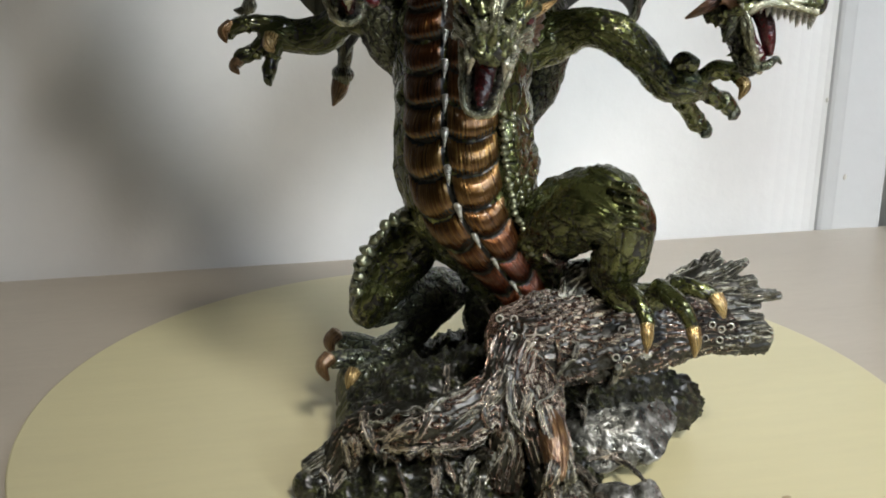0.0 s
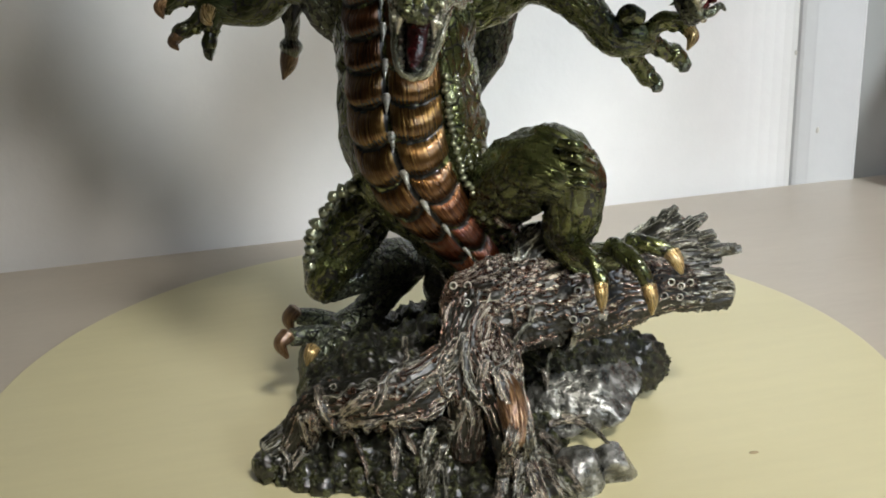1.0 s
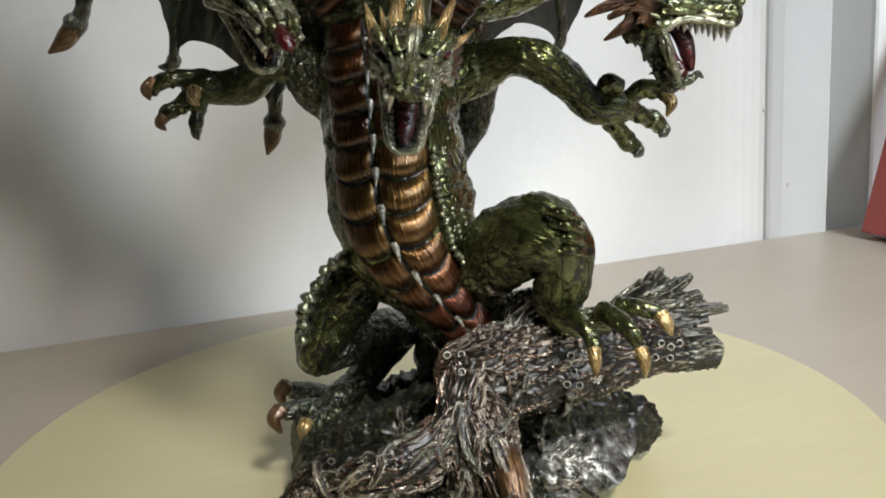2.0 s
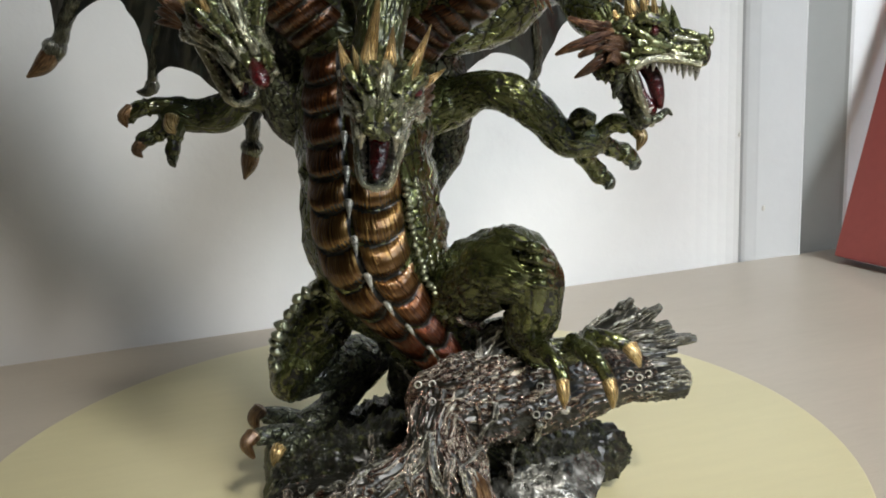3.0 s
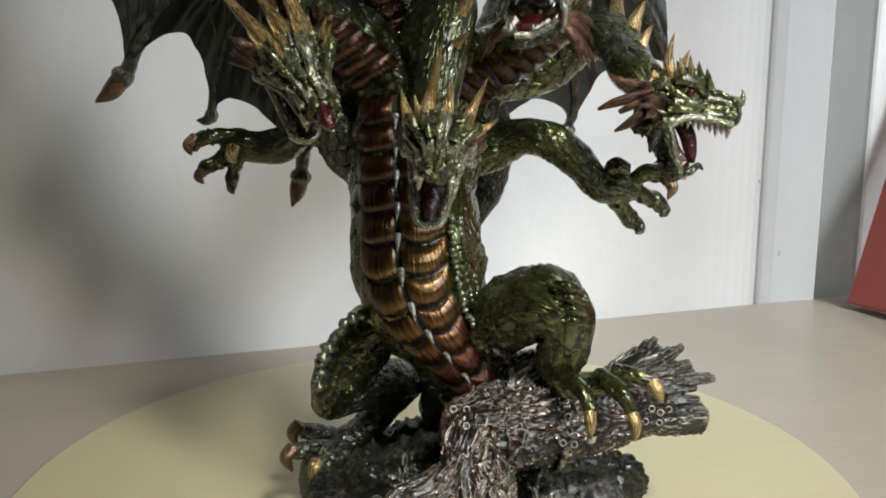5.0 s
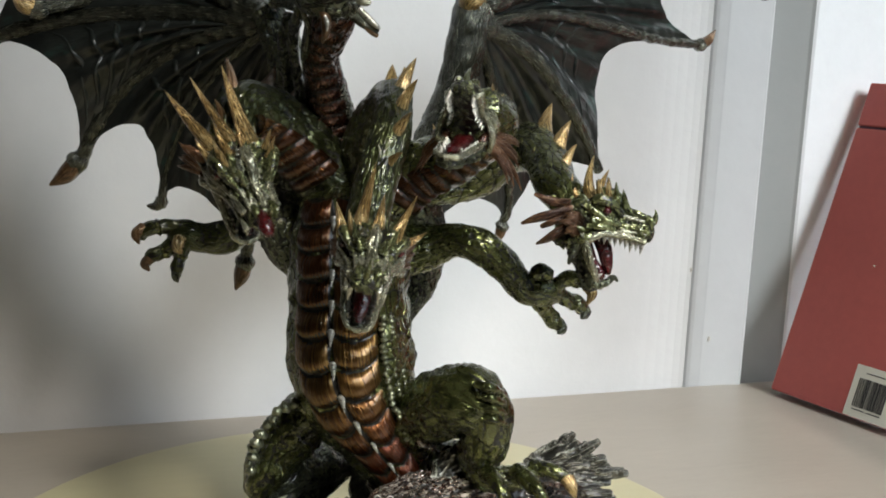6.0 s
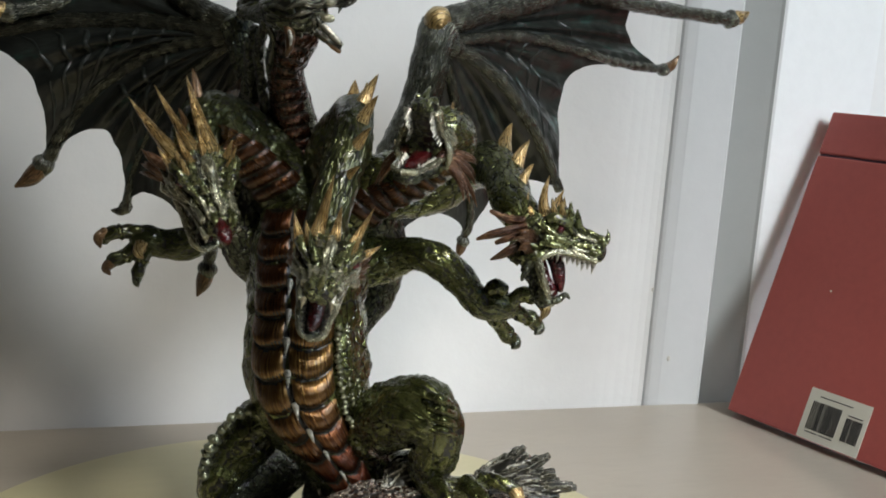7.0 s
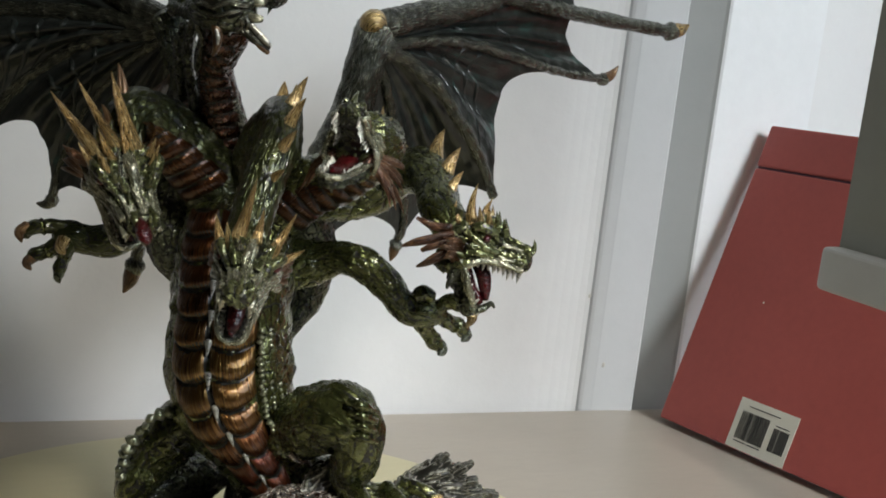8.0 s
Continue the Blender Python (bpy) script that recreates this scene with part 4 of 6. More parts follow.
limb(DARK, [(0.0158, 0.0020, 0.1452, 0.0105), (0.0220, 0.0040, 0.1298, 0.0094), (0.0207, 0.0020, 0.1149, 0.0069), (0.0146, -0.0020, 0.1029, 0.0034), (0.0112, -0.0040, 0.0948, 0.0017)], 26)
# arms
limb(GREEN, [(0.0064, -0.0190, 0.1303, 0.0100), (0.0171, -0.0240, 0.1330, 0.0075), (0.0238, -0.0300, 0.1358, 0.0057), (0.0313, -0.0350, 0.1342, 0.0061), (0.0385, -0.0370, 0.1285, 0.0056), (0.0460, -0.0380, 0.1205, 0.0053), (0.0530, -0.0380, 0.1192, 0.0055), (0.0580, -0.0375, 0.1190, 0.0046)], 24)
limb(GREEN, [(0.0570, -0.0395, 0.1205, 0.0030), (0.0592, -0.0405, 0.1228, 0.0027), (0.0620, -0.0420, 0.1246, 0.0030), (0.0660, -0.0440, 0.1233, 0.0026), (0.0673, -0.0450, 0.1212, 0.0020)], 14, lump=0.20)
limb(GREEN, [(0.0575, -0.0370, 0.1185, 0.0030), (0.0620, -0.0355, 0.1160, 0.0028), (0.0678, -0.0340, 0.1133, 0.0029), (0.0710, -0.0330, 0.1104, 0.0023)], 14, lump=0.20)
limb(GREEN, [(0.0526, -0.0365, 0.1165, 0.0034), (0.0550, -0.0350, 0.1125, 0.0031), (0.0596, -0.0330, 0.1077, 0.0029), (0.0630, -0.0320, 0.1048, 0.0023)], 14, lump=0.20)
limb(DEEP, [(-0.0230, -0.0040, 0.1355, 0.0093), (-0.0345, 0.0000, 0.1368, 0.0069), (-0.0420, 0.0040, 0.1371, 0.0057), (-0.0495, 0.0080, 0.1316, 0.0061), (-0.0572, 0.0110, 0.1307, 0.0053), (-0.0640, 0.0130, 0.1320, 0.0053), (-0.0679, 0.0140, 0.1311, 0.0041)], 24)
limb(DEEP, [(-0.0651, 0.0120, 0.1346, 0.0030), (-0.0725, 0.0120, 0.1346, 0.0026), (-0.0771, 0.0130, 0.1334, 0.0026), (-0.0790, 0.0140, 0.1309, 0.0018)], 14, lump=0.20)
limb(DEEP, [(-0.0660, 0.0120, 0.1305, 0.0030), (-0.0709, 0.0120, 0.1259, 0.0026), (-0.0748, 0.0120, 0.1243, 0.0024), (-0.0763, 0.0120, 0.1218, 0.0016)], 14, lump=0.20)
limb(DEEP, [(-0.0641, 0.0100, 0.1298, 0.0032), (-0.0657, 0.0090, 0.1249, 0.0024), (-0.0667, 0.0080, 0.1210, 0.0024), (-0.0671, 0.0080, 0.1179, 0.0014)], 14, lump=0.20)
# right leg
THIGH_RIGHT = [(0.0026, -0.0300, 0.0653, 0.0100), (0.0091, -0.0400, 0.0769, 0.0112), (0.0156, -0.0520, 0.0858, 0.0120), (0.0208, -0.0600, 0.0882, 0.0120), (0.0250, -0.0630, 0.0851, 0.0093)]
limb(GREEN, THIGH_RIGHT, 32)
limb(GREEN, [(0.0237, -0.0610, 0.0902, 0.0087), (0.0254, -0.0640, 0.0837, 0.0083), (0.0257, -0.0600, 0.0741, 0.0083), (0.0261, -0.0560, 0.0658, 0.0069), (0.0292, -0.0580, 0.0608, 0.0053), (0.0376, -0.0600, 0.0608, 0.0041), (0.0444, -0.0600, 0.0609, 0.0031)], 28)
limb(GREEN, [(0.0253, -0.0660, 0.0662, 0.0030), (0.0263, -0.0730, 0.0649, 0.0027), (0.0273, -0.0770, 0.0620, 0.0023), (0.0275, -0.0780, 0.0584, 0.0018)], 14)
limb(GREEN, [(0.0360, -0.0640, 0.0655, 0.0031), (0.0385, -0.0710, 0.0638, 0.0027), (0.0405, -0.0750, 0.0606, 0.0024), (0.0425, -0.0760, 0.0558, 0.0018)], 14)
limb(GREEN, [(0.0437, -0.0580, 0.0633, 0.0032), (0.0486, -0.0620, 0.0636, 0.0027), (0.0530, -0.0650, 0.0620, 0.0023), (0.0550, -0.0660, 0.0598, 0.0019)], 14)
# left leg
THIGH_LEFT = [(-0.0141, -0.0180, 0.0755, 0.0085), (-0.0238, -0.0160, 0.0713, 0.0095), (-0.0316, -0.0140, 0.0614, 0.0100), (-0.0380, -0.0130, 0.0513, 0.0083), (-0.0413, -0.0120, 0.0426, 0.0049)]
limb(GREEN, THIGH_LEFT, 30)
limb(GREEN, [(-0.0373, -0.0200, 0.0560, 0.0061), (-0.0400, -0.0190, 0.0499, 0.0065), (-0.0414, -0.0170, 0.0449, 0.0045)], 22)
limb(DARK, [(-0.0408, -0.0100, 0.0433, 0.0053), (-0.0291, -0.0040, 0.0449, 0.0072), (-0.0144, 0.0040, 0.0446, 0.0082), (-0.0054, 0.0100, 0.0421, 0.0068)], 24)
limb(DARK, [(-0.0065, 0.0100, 0.0413, 0.0061), (-0.0159, 0.0060, 0.0352, 0.0060), (-0.0263, 0.0020, 0.0275, 0.0056), (-0.0359, -0.0020, 0.0249, 0.0052)], 22)
limb(DARK, [(-0.0327, 0.0000, 0.0245, 0.0041), (-0.0413, 0.0020, 0.0284, 0.0037), (-0.0475, 0.0030, 0.0299, 0.0029)], 14)
limb(DARK, [(-0.0345, -0.0040, 0.0234, 0.0040), (-0.0438, -0.0060, 0.0260, 0.0036), (-0.0512, -0.0080, 0.0273, 0.0029)], 14)
limb(DARK, [(-0.0344, -0.0080, 0.0230, 0.0040), (-0.0415, -0.0120, 0.0231, 0.0036), (-0.0449, -0.0140, 0.0230, 0.0027)], 14)
limb(DARK, [(0.0067, -0.0120, 0.0505, 0.0118), (0.0069, 0.0000, 0.0350, 0.0113), (0.0108, 0.0100, 0.0227, 0.0098)], 26)
# claws: gold tips
limb(GOLD, [(0.0670, -0.0450, 0.1219, 0.0021), (0.0676, -0.0470, 0.1196, 0.0019), (0.0656, -0.0480, 0.1162, 0.0004)], 10)
limb(DARK, [(0.0704, -0.0330, 0.1113, 0.0025), (0.0718, -0.0340, 0.1094, 0.0021), (0.0696, -0.0360, 0.1082, 0.0006)], 10)
limb(DARK, [(0.0620, -0.0320, 0.1055, 0.0025), (0.0637, -0.0330, 0.1038, 0.0021), (0.0614, -0.0350, 0.1027, 0.0006)], 10)
limb(GREEN, [(0.0477, -0.0410, 0.1255, 0.0022), (0.0503, -0.0415, 0.1268, 0.0030), (0.0540, -0.0415, 0.1252, 0.0022)], 12)
limb(GREEN, [(0.0655, -0.0345, 0.1146, 0.0018), (0.0678, -0.0340, 0.1134, 0.0034), (0.0695, -0.0340, 0.1120, 0.0018)], 12)
limb(GREEN, [(0.0580, -0.0340, 0.1092, 0.0018), (0.0598, -0.0330, 0.1076, 0.0033), (0.0614, -0.0330, 0.1062, 0.0018)], 12)
limb(GREEN, [(-0.0713, 0.0120, 0.1350, 0.0016), (-0.0729, 0.0120, 0.1346, 0.0032), (-0.0744, 0.0120, 0.1342, 0.0016)], 12)
limb(GREEN, [(-0.0697, 0.0120, 0.1272, 0.0016), (-0.0709, 0.0120, 0.1259, 0.0032), (-0.0722, 0.0120, 0.1251, 0.0016)], 12)
limb(GREEN, [(-0.0652, 0.0090, 0.1265, 0.0016), (-0.0657, 0.0090, 0.1249, 0.0030), (-0.0662, 0.0080, 0.1234, 0.0016)], 12)
limb(DARK, [(-0.0669, 0.0080, 0.1193, 0.0018), (-0.0673, 0.0070, 0.1175, 0.0016), (-0.0666, 0.0060, 0.1160, 0.0004)], 10)
limb(HORN, [(-0.0775, 0.0130, 0.1344, 0.0022), (-0.0802, 0.0120, 0.1321, 0.0020), (-0.0795, 0.0100, 0.1292, 0.0004)], 10)
limb(HORN, [(-0.0755, 0.0120, 0.1239, 0.0020), (-0.0775, 0.0110, 0.1216, 0.0018), (-0.0761, 0.0100, 0.1194, 0.0004)], 10)
limb(GOLD, [(-0.0658, 0.0060, 0.1316, 0.0024), (-0.0668, 0.0040, 0.1287, 0.0020), (-0.0655, 0.0030, 0.1269, 0.0006)], 10)
limb(GOLD, [(0.0268, -0.0790, 0.0601, 0.0019), (0.0263, -0.0810, 0.0571, 0.0017), (0.0267, -0.0800, 0.0526, 0.0004)], 12)
limb(GOLD, [(0.0417, -0.0770, 0.0571, 0.0021), (0.0418, -0.0790, 0.0537, 0.0018), (0.0424, -0.0780, 0.0490, 0.0005)], 12)
limb(GOLD, [(0.0532, -0.0670, 0.0621, 0.0025), (0.0540, -0.0690, 0.0599, 0.0020), (0.0560, -0.0680, 0.0560, 0.0006)], 12)
limb(HORN, [(-0.0482, 0.0020, 0.0328, 0.0026), (-0.0509, 0.0010, 0.0301, 0.0024), (-0.0503, 0.0000, 0.0260, 0.0007)], 12)
limb(HORN, [(-0.0524, -0.0100, 0.0293, 0.0027), (-0.0552, -0.0120, 0.0268, 0.0023), (-0.0534, -0.0130, 0.0224, 0.0007)], 12)
limb(GOLD, [(-0.0452, -0.0160, 0.0258, 0.0025), (-0.0468, -0.0180, 0.0243, 0.0021), (-0.0476, -0.0180, 0.0210, 0.0007)], 12)
# base
LOG = [(-0.0080, -0.0500, 0.0491, 0.0073), (-0.0004, -0.0520, 0.0475, 0.0124), (0.0130, -0.0520, 0.0475, 0.0138), (0.0285, -0.0520, 0.0473, 0.0136), (0.0425, -0.0520, 0.0473, 0.0118), (0.0554, -0.0510, 0.0464, 0.0090), (0.0672, -0.0500, 0.0436, 0.0071)]
limb(BARK, LOG, 60)
limb(STUMP, [(0.0622, -0.0520, 0.0446, 0.0060), (0.0713, -0.0520, 0.0426, 0.0054), (0.0791, -0.0520, 0.0417, 0.0052)], 24)
limb(STUMP, [(0.0517, -0.0400, 0.0490, 0.0068), (0.0621, -0.0380, 0.0539, 0.0079), (0.0701, -0.0370, 0.0558, 0.0090)], 30)
limb(BARK, [(0.0007, -0.0540, 0.0488, 0.0104), (-0.0055, -0.0600, 0.0404, 0.0080), (-0.0066, -0.0660, 0.0311, 0.0072), (-0.0085, -0.0700, 0.0210, 0.0056), (-0.0110, -0.0730, 0.0110, 0.0036)], 60)
limb(BARK, [(-0.0072, -0.0600, 0.0356, 0.0069), (-0.0222, -0.0660, 0.0302, 0.0070), (-0.0345, -0.0640, 0.0286, 0.0067), (-0.0447, -0.0580, 0.0263, 0.0065), (-0.0510, -0.0540, 0.0214, 0.0053), (-0.0566, -0.0520, 0.0110, 0.0045), (-0.0597, -0.0500, 0.0005, 0.0039)], 50)
limb(STUMP, [(-0.0525, -0.0480, 0.0153, 0.0045), (-0.0587, -0.0500, 0.0137, 0.0035), (-0.0648, -0.0520, 0.0120, 0.0027)], 18)
limb(BARK, [(-0.0017, -0.0640, 0.0378, 0.0077), (-0.0001, -0.0730, 0.0300, 0.0064), (0.0010, -0.0790, 0.0210, 0.0056), (0.0012, -0.0830, 0.0130, 0.0052), (0.0018, -0.0860, 0.0050, 0.0050)], 40)
limb(HORN, [(0.0002, -0.0700, 0.0357, 0.0034), (0.0007, -0.0790, 0.0303, 0.0040), (0.0002, -0.0850, 0.0245, 0.0036), (-0.0008, -0.0875, 0.0215, 0.0030)], 24)
limb(MOSS, [(-0.0522, -0.0400, -0.0040, 0.0118), (-0.0407, -0.0460, 0.0003, 0.0174), (-0.0279, -0.0500, 0.0013, 0.0207), (-0.0114, -0.0520, -0.0015, 0.0217), (0.0053, -0.0540, -0.0044, 0.0210), (0.0196, -0.0580, -0.0095, 0.0135)], 70)
limb(MOSS, [(-0.0466, -0.0240, 0.0059, 0.0140), (-0.0287, -0.0260, 0.0088, 0.0193), (-0.0068, -0.0260, 0.0080, 0.0232), (0.0155, -0.0260, 0.0032, 0.0236), (0.0358, -0.0280, -0.0024, 0.0166)], 60)
limb(MOSS, [(-0.0440, 0.0000, 0.0105, 0.0112), (-0.0261, 0.0040, 0.0092, 0.0134), (-0.0017, 0.0060, 0.0097, 0.0156), (0.0251, 0.0000, 0.0109, 0.0155)], 50)
limb(STONE, [(0.0194, -0.0480, 0.0132, 0.0106), (0.0287, -0.0520, 0.0149, 0.0132), (0.0404, -0.0500, 0.0139, 0.0122), (0.0497, -0.0460, 0.0141, 0.0082)], 50)
limb(MOSS, [(0.0467, -0.0360, 0.0148, 0.0107), (0.0573, -0.0340, 0.0138, 0.0090), (0.0632, -0.0320, 0.0098, 0.0073)], 40)
limb(MOSS, [(0.0275, -0.0440, -0.0010, 0.0105), (0.0377, -0.0420, -0.0023, 0.0097)], 40)
limb(STONE, [(0.0150, -0.0790, 0.0082, 0.0060), (0.0180, -0.0815, 0.0058, 0.0095), (0.0210, -0.0815, 0.0037, 0.0098), (0.0240, -0.0800, 0.0007, 0.0069)], 40)
limb(STONE, [(0.0254, -0.0760, 0.0040, 0.0086), (0.0285, -0.0775, 0.0032, 0.0114), (0.0322, -0.0775, 0.0010, 0.0110), (0.0353, -0.0760, -0.0022, 0.0076), (0.0367, -0.0750, -0.0051, 0.0037)], 40)
limb(MOSS, [(0.0170, -0.0440, 0.0300, 0.0085), (0.0330, -0.0420, 0.0290, 0.0100), (0.0470, -0.0390, 0.0260, 0.0085)], 40)
FOOT = [(-0.0613, -0.0545, 0.0030, 0.0022), (-0.0508, -0.0632, 0.0030, 0.0022), (-0.0403, -0.0662, 0.0030, 0.0022), (-0.0337, -0.0720, 0.0030, 0.0022), (-0.0265, -0.0800, 0.0030, 0.0022), (-0.0172, -0.0855, 0.0030, 0.0022), (-0.0067, -0.0908, 0.0030, 0.0022), (0.0018, -0.0926, 0.0030, 0.0022), (0.0105, -0.0904, 0.0030, 0.0022), (0.0170, -0.0865, 0.0030, 0.0022)]
limb(MOSS, [(-0.0590, -0.0500, 0.0006, 0.0074), (-0.0418, -0.0580, 0.0010, 0.0092), (-0.0266, -0.0660, -0.0003, 0.0104), (-0.0133, -0.0720, -0.0010, 0.0110), (0.0028, -0.0760, -0.0020, 0.0112), (0.0150, -0.0750, -0.0040, 0.0090)], 40)
# splintered end of the log, holes, pale stone and beads of scales
splinter((0.0574, -0.0360, 0.0505), (0.0654, -0.0400, 0.0654), 0.0033)
splinter((0.0593, -0.0360, 0.0520), (0.0706, -0.0400, 0.0685), 0.0033)
splinter((0.0611, -0.0380, 0.0531), (0.0743, -0.0420, 0.0639), 0.0033)
splinter((0.0611, -0.0400, 0.0528), (0.0777, -0.0440, 0.0617), 0.0032)
splinter((0.0628, -0.0420, 0.0521), (0.0821, -0.0460, 0.0583), 0.0032)
splinter((0.0625, -0.0480, 0.0530), (0.0837, -0.0520, 0.0540), 0.0032)
splinter((0.0624, -0.0500, 0.0510), (0.0785, -0.0540, 0.0516), 0.0032)
splinter((0.0573, -0.0320, 0.0484), (0.0632, -0.0360, 0.0612), 0.0033)
splinter((0.0669, -0.0320, 0.0514), (0.0802, -0.0360, 0.0561), 0.0033)
splinter((0.0641, -0.0300, 0.0522), (0.0718, -0.0340, 0.0647), 0.0033)
splinter((0.0590, -0.0460, 0.0545), (0.0772, -0.0500, 0.0577), 0.0032)
splinter((0.0555, -0.0420, 0.0557), (0.0695, -0.0460, 0.0635), 0.0032)
limb(DARK, [(0.0080, -0.0260, 0.0507, 0.0086), (0.0186, -0.0300, 0.0540, 0.0082), (0.0266, -0.0360, 0.0593, 0.0067), (0.0305, -0.0400, 0.0615, 0.0040)], 26)
limb(STUMP, [(0.0139, -0.0500, 0.0617, 0.0035), (0.0191, -0.0500, 0.0645, 0.0048), (0.0222, -0.0500, 0.0659, 0.0032)], 26)
spike(STUMP, (0.0165, -0.0520, 0.0603), (0.0197, -0.0500, 0.0706), 0.0038, sides=10)
spike(STUMP, (0.0133, -0.0520, 0.0605), (0.0128, -0.0500, 0.0658), 0.0029, sides=10)
beads(PEARL, [(-0.0053, -0.0447, 0.1139), (-0.0048, -0.0457, 0.1016), (-0.0023, -0.0467, 0.0882), (0.0036, -0.0477, 0.0724)], 24, 0.0013)
beads(PEARL, [(0.0016, -0.0382, 0.1110), (0.0024, -0.0392, 0.1000), (0.0050, -0.0407, 0.0862), (0.0104, -0.0417, 0.0722)], 22, 0.0011)
beads(PEARL, [(-0.0018, -0.0417, 0.1124), (-0.0011, -0.0427, 0.1006), (0.0014, -0.0437, 0.0870), (0.0070, -0.0447, 0.0721)], 23, 0.0012)
beads(PEARL, [(-0.0296, -0.0310, 0.0819), (-0.0371, -0.0300, 0.0779), (-0.0416, -0.0280, 0.0711), (-0.0446, -0.0250, 0.0613), (-0.0455, -0.0230, 0.0541)], 11, 0.0023)
beads(PEARL, [(-0.0402, -0.0270, 0.1765), (-0.0314, -0.0240, 0.1732), (-0.0223, -0.0220, 0.1657)], 16, 0.0013)
beads(BONE, [(-0.0172, -0.0260, 0.1869), (-0.0132, -0.0220, 0.1803), (-0.0116, -0.0200, 0.1745)], 16, 0.0015)
limb(GREEN, [(0.0181, -0.0705, 0.0980, 0.0013), (0.0221, -0.0725, 0.0972, 0.0017), (0.0277, -0.0690, 0.0940, 0.0012)], 14)
limb(GREEN, [(0.0190, -0.0705, 0.0945, 0.0013), (0.0230, -0.0725, 0.0937, 0.0017), (0.0286, -0.0690, 0.0904, 0.0012)], 14)
limb(GREEN, [(0.0197, -0.0705, 0.0909, 0.0013), (0.0237, -0.0725, 0.0901, 0.0017), (0.0294, -0.0690, 0.0867, 0.0012)], 14)
limb(GREEN, [(0.0201, -0.0705, 0.0873, 0.0013), (0.0242, -0.0725, 0.0865, 0.0017), (0.0299, -0.0690, 0.0830, 0.0012)], 14)
limb(RED, [(-0.0474, -0.0630, 0.1511, 0.0015), (-0.0463, -0.0670, 0.1478, 0.0023), (-0.0457, -0.0690, 0.1458, 0.0013)], 12)


# thin roots that creep down over the base, and fibres along the log
for k in range(44):
    p, r, _, _ = curve(FOOT, 0.0008)
    i = int(k / 44 * len(p))
    h = rng.uniform(0.0026, 0.0052)
    q = p[i] + np.array((rng.uniform(-0.003, 0.003), rng.uniform(0.0, 0.006), rng.uniform(-0.001, 0.004)))
    limb(MOSS, [(*(q + np.array((-h * 0.7, 0.001, 0))), h * 0.7), (*q, h), (*(q + np.array((h * 0.8, 0.0, rng.uniform(-0.001, 0.001)))), h * 0.6)], 20)
tree = skin()
strand(tree, [(-0.0488, -0.0592, 0.0321, 0.0013), (-0.0488, -0.0663, 0.0269, 0.0012), (-0.0477, -0.0729, 0.0232, 0.0011), (-0.0473, -0.0775, 0.0205, 0.0008)])
strand(tree, [(-0.0525, -0.0634, 0.0264, 0.0014), (-0.0532, -0.0699, 0.0213, 0.0013), (-0.0550, -0.0754, 0.0162, 0.0010), (-0.0544, -0.0794, 0.0141, 0.0006)])
strand(tree, [(-0.0550, -0.0629, 0.0250, 0.0012), (-0.0565, -0.0700, 0.0187, 0.0011), (-0.0570, -0.0766, 0.0140, 0.0007)])
strand(tree, [(-0.0450, -0.0694, 0.0276, 0.0011), (-0.0382, -0.0692, 0.0326, 0.0012), (-0.0315, -0.0679, 0.0356, 0.0009)])
strand(tree, [(-0.0307, -0.0656, 0.0378, 0.0009), (-0.0334, -0.0714, 0.0326, 0.0009), (-0.0384, -0.0749, 0.0287, 0.0007)])
strand(tree, [(-0.0323, -0.0772, 0.0269, 0.0011), (-0.0345, -0.0818, 0.0231, 0.0010), (-0.0342, -0.0875, 0.0179, 0.0009), (-0.0365, -0.0910, 0.0138, 0.0006)])
strand(tree, [(-0.0317, -0.0777, 0.0261, 0.0009), (-0.0271, -0.0795, 0.0235, 0.0008), (-0.0251, -0.0800, 0.0225, 0.0005)])
strand(tree, [(-0.0319, -0.0806, 0.0235, 0.0008), (-0.0296, -0.0847, 0.0194, 0.0008), (-0.0293, -0.0858, 0.0182, 0.0005)])
strand(tree, [(-0.0150, -0.0772, 0.0229, 0.0013), (-0.0228, -0.0800, 0.0219, 0.0013), (-0.0273, -0.0864, 0.0172, 0.0012), (-0.0283, -0.0910, 0.0118, 0.0009), (-0.0279, -0.0910, 0.0084, 0.0005)])
strand(tree, [(-0.0164, -0.0789, 0.0216, 0.0011), (-0.0226, -0.0864, 0.0161, 0.0011), (-0.0270, -0.0910, 0.0098, 0.0010), (-0.0280, -0.0910, 0.0064, 0.0006)])
strand(tree, [(-0.0093, -0.0702, 0.0285, 0.0009), (-0.0133, -0.0760, 0.0237, 0.0009), (-0.0159, -0.0795, 0.0209, 0.0005)])
strand(tree, [(-0.0097, -0.0705, 0.0284, 0.0008), (-0.0087, -0.0748, 0.0237, 0.0008), (-0.0104, -0.0772, 0.0219, 0.0005)])
strand(tree, [(-0.0085, -0.0610, 0.0430, 0.0009), (-0.0149, -0.0645, 0.0357, 0.0009), (-0.0147, -0.0702, 0.0297, 0.0008), (-0.0145, -0.0725, 0.0273, 0.0005)])
strand(tree, [(-0.0067, -0.0610, 0.0444, 0.0009), (-0.0106, -0.0633, 0.0359, 0.0009), (-0.0208, -0.0679, 0.0333, 0.0008), (-0.0270, -0.0725, 0.0301, 0.0006)])
strand(tree, [(-0.0061, -0.0610, 0.0426, 0.0008), (-0.0071, -0.0645, 0.0340, 0.0009), (-0.0053, -0.0702, 0.0276, 0.0009), (-0.0050, -0.0740, 0.0268, 0.0005)])
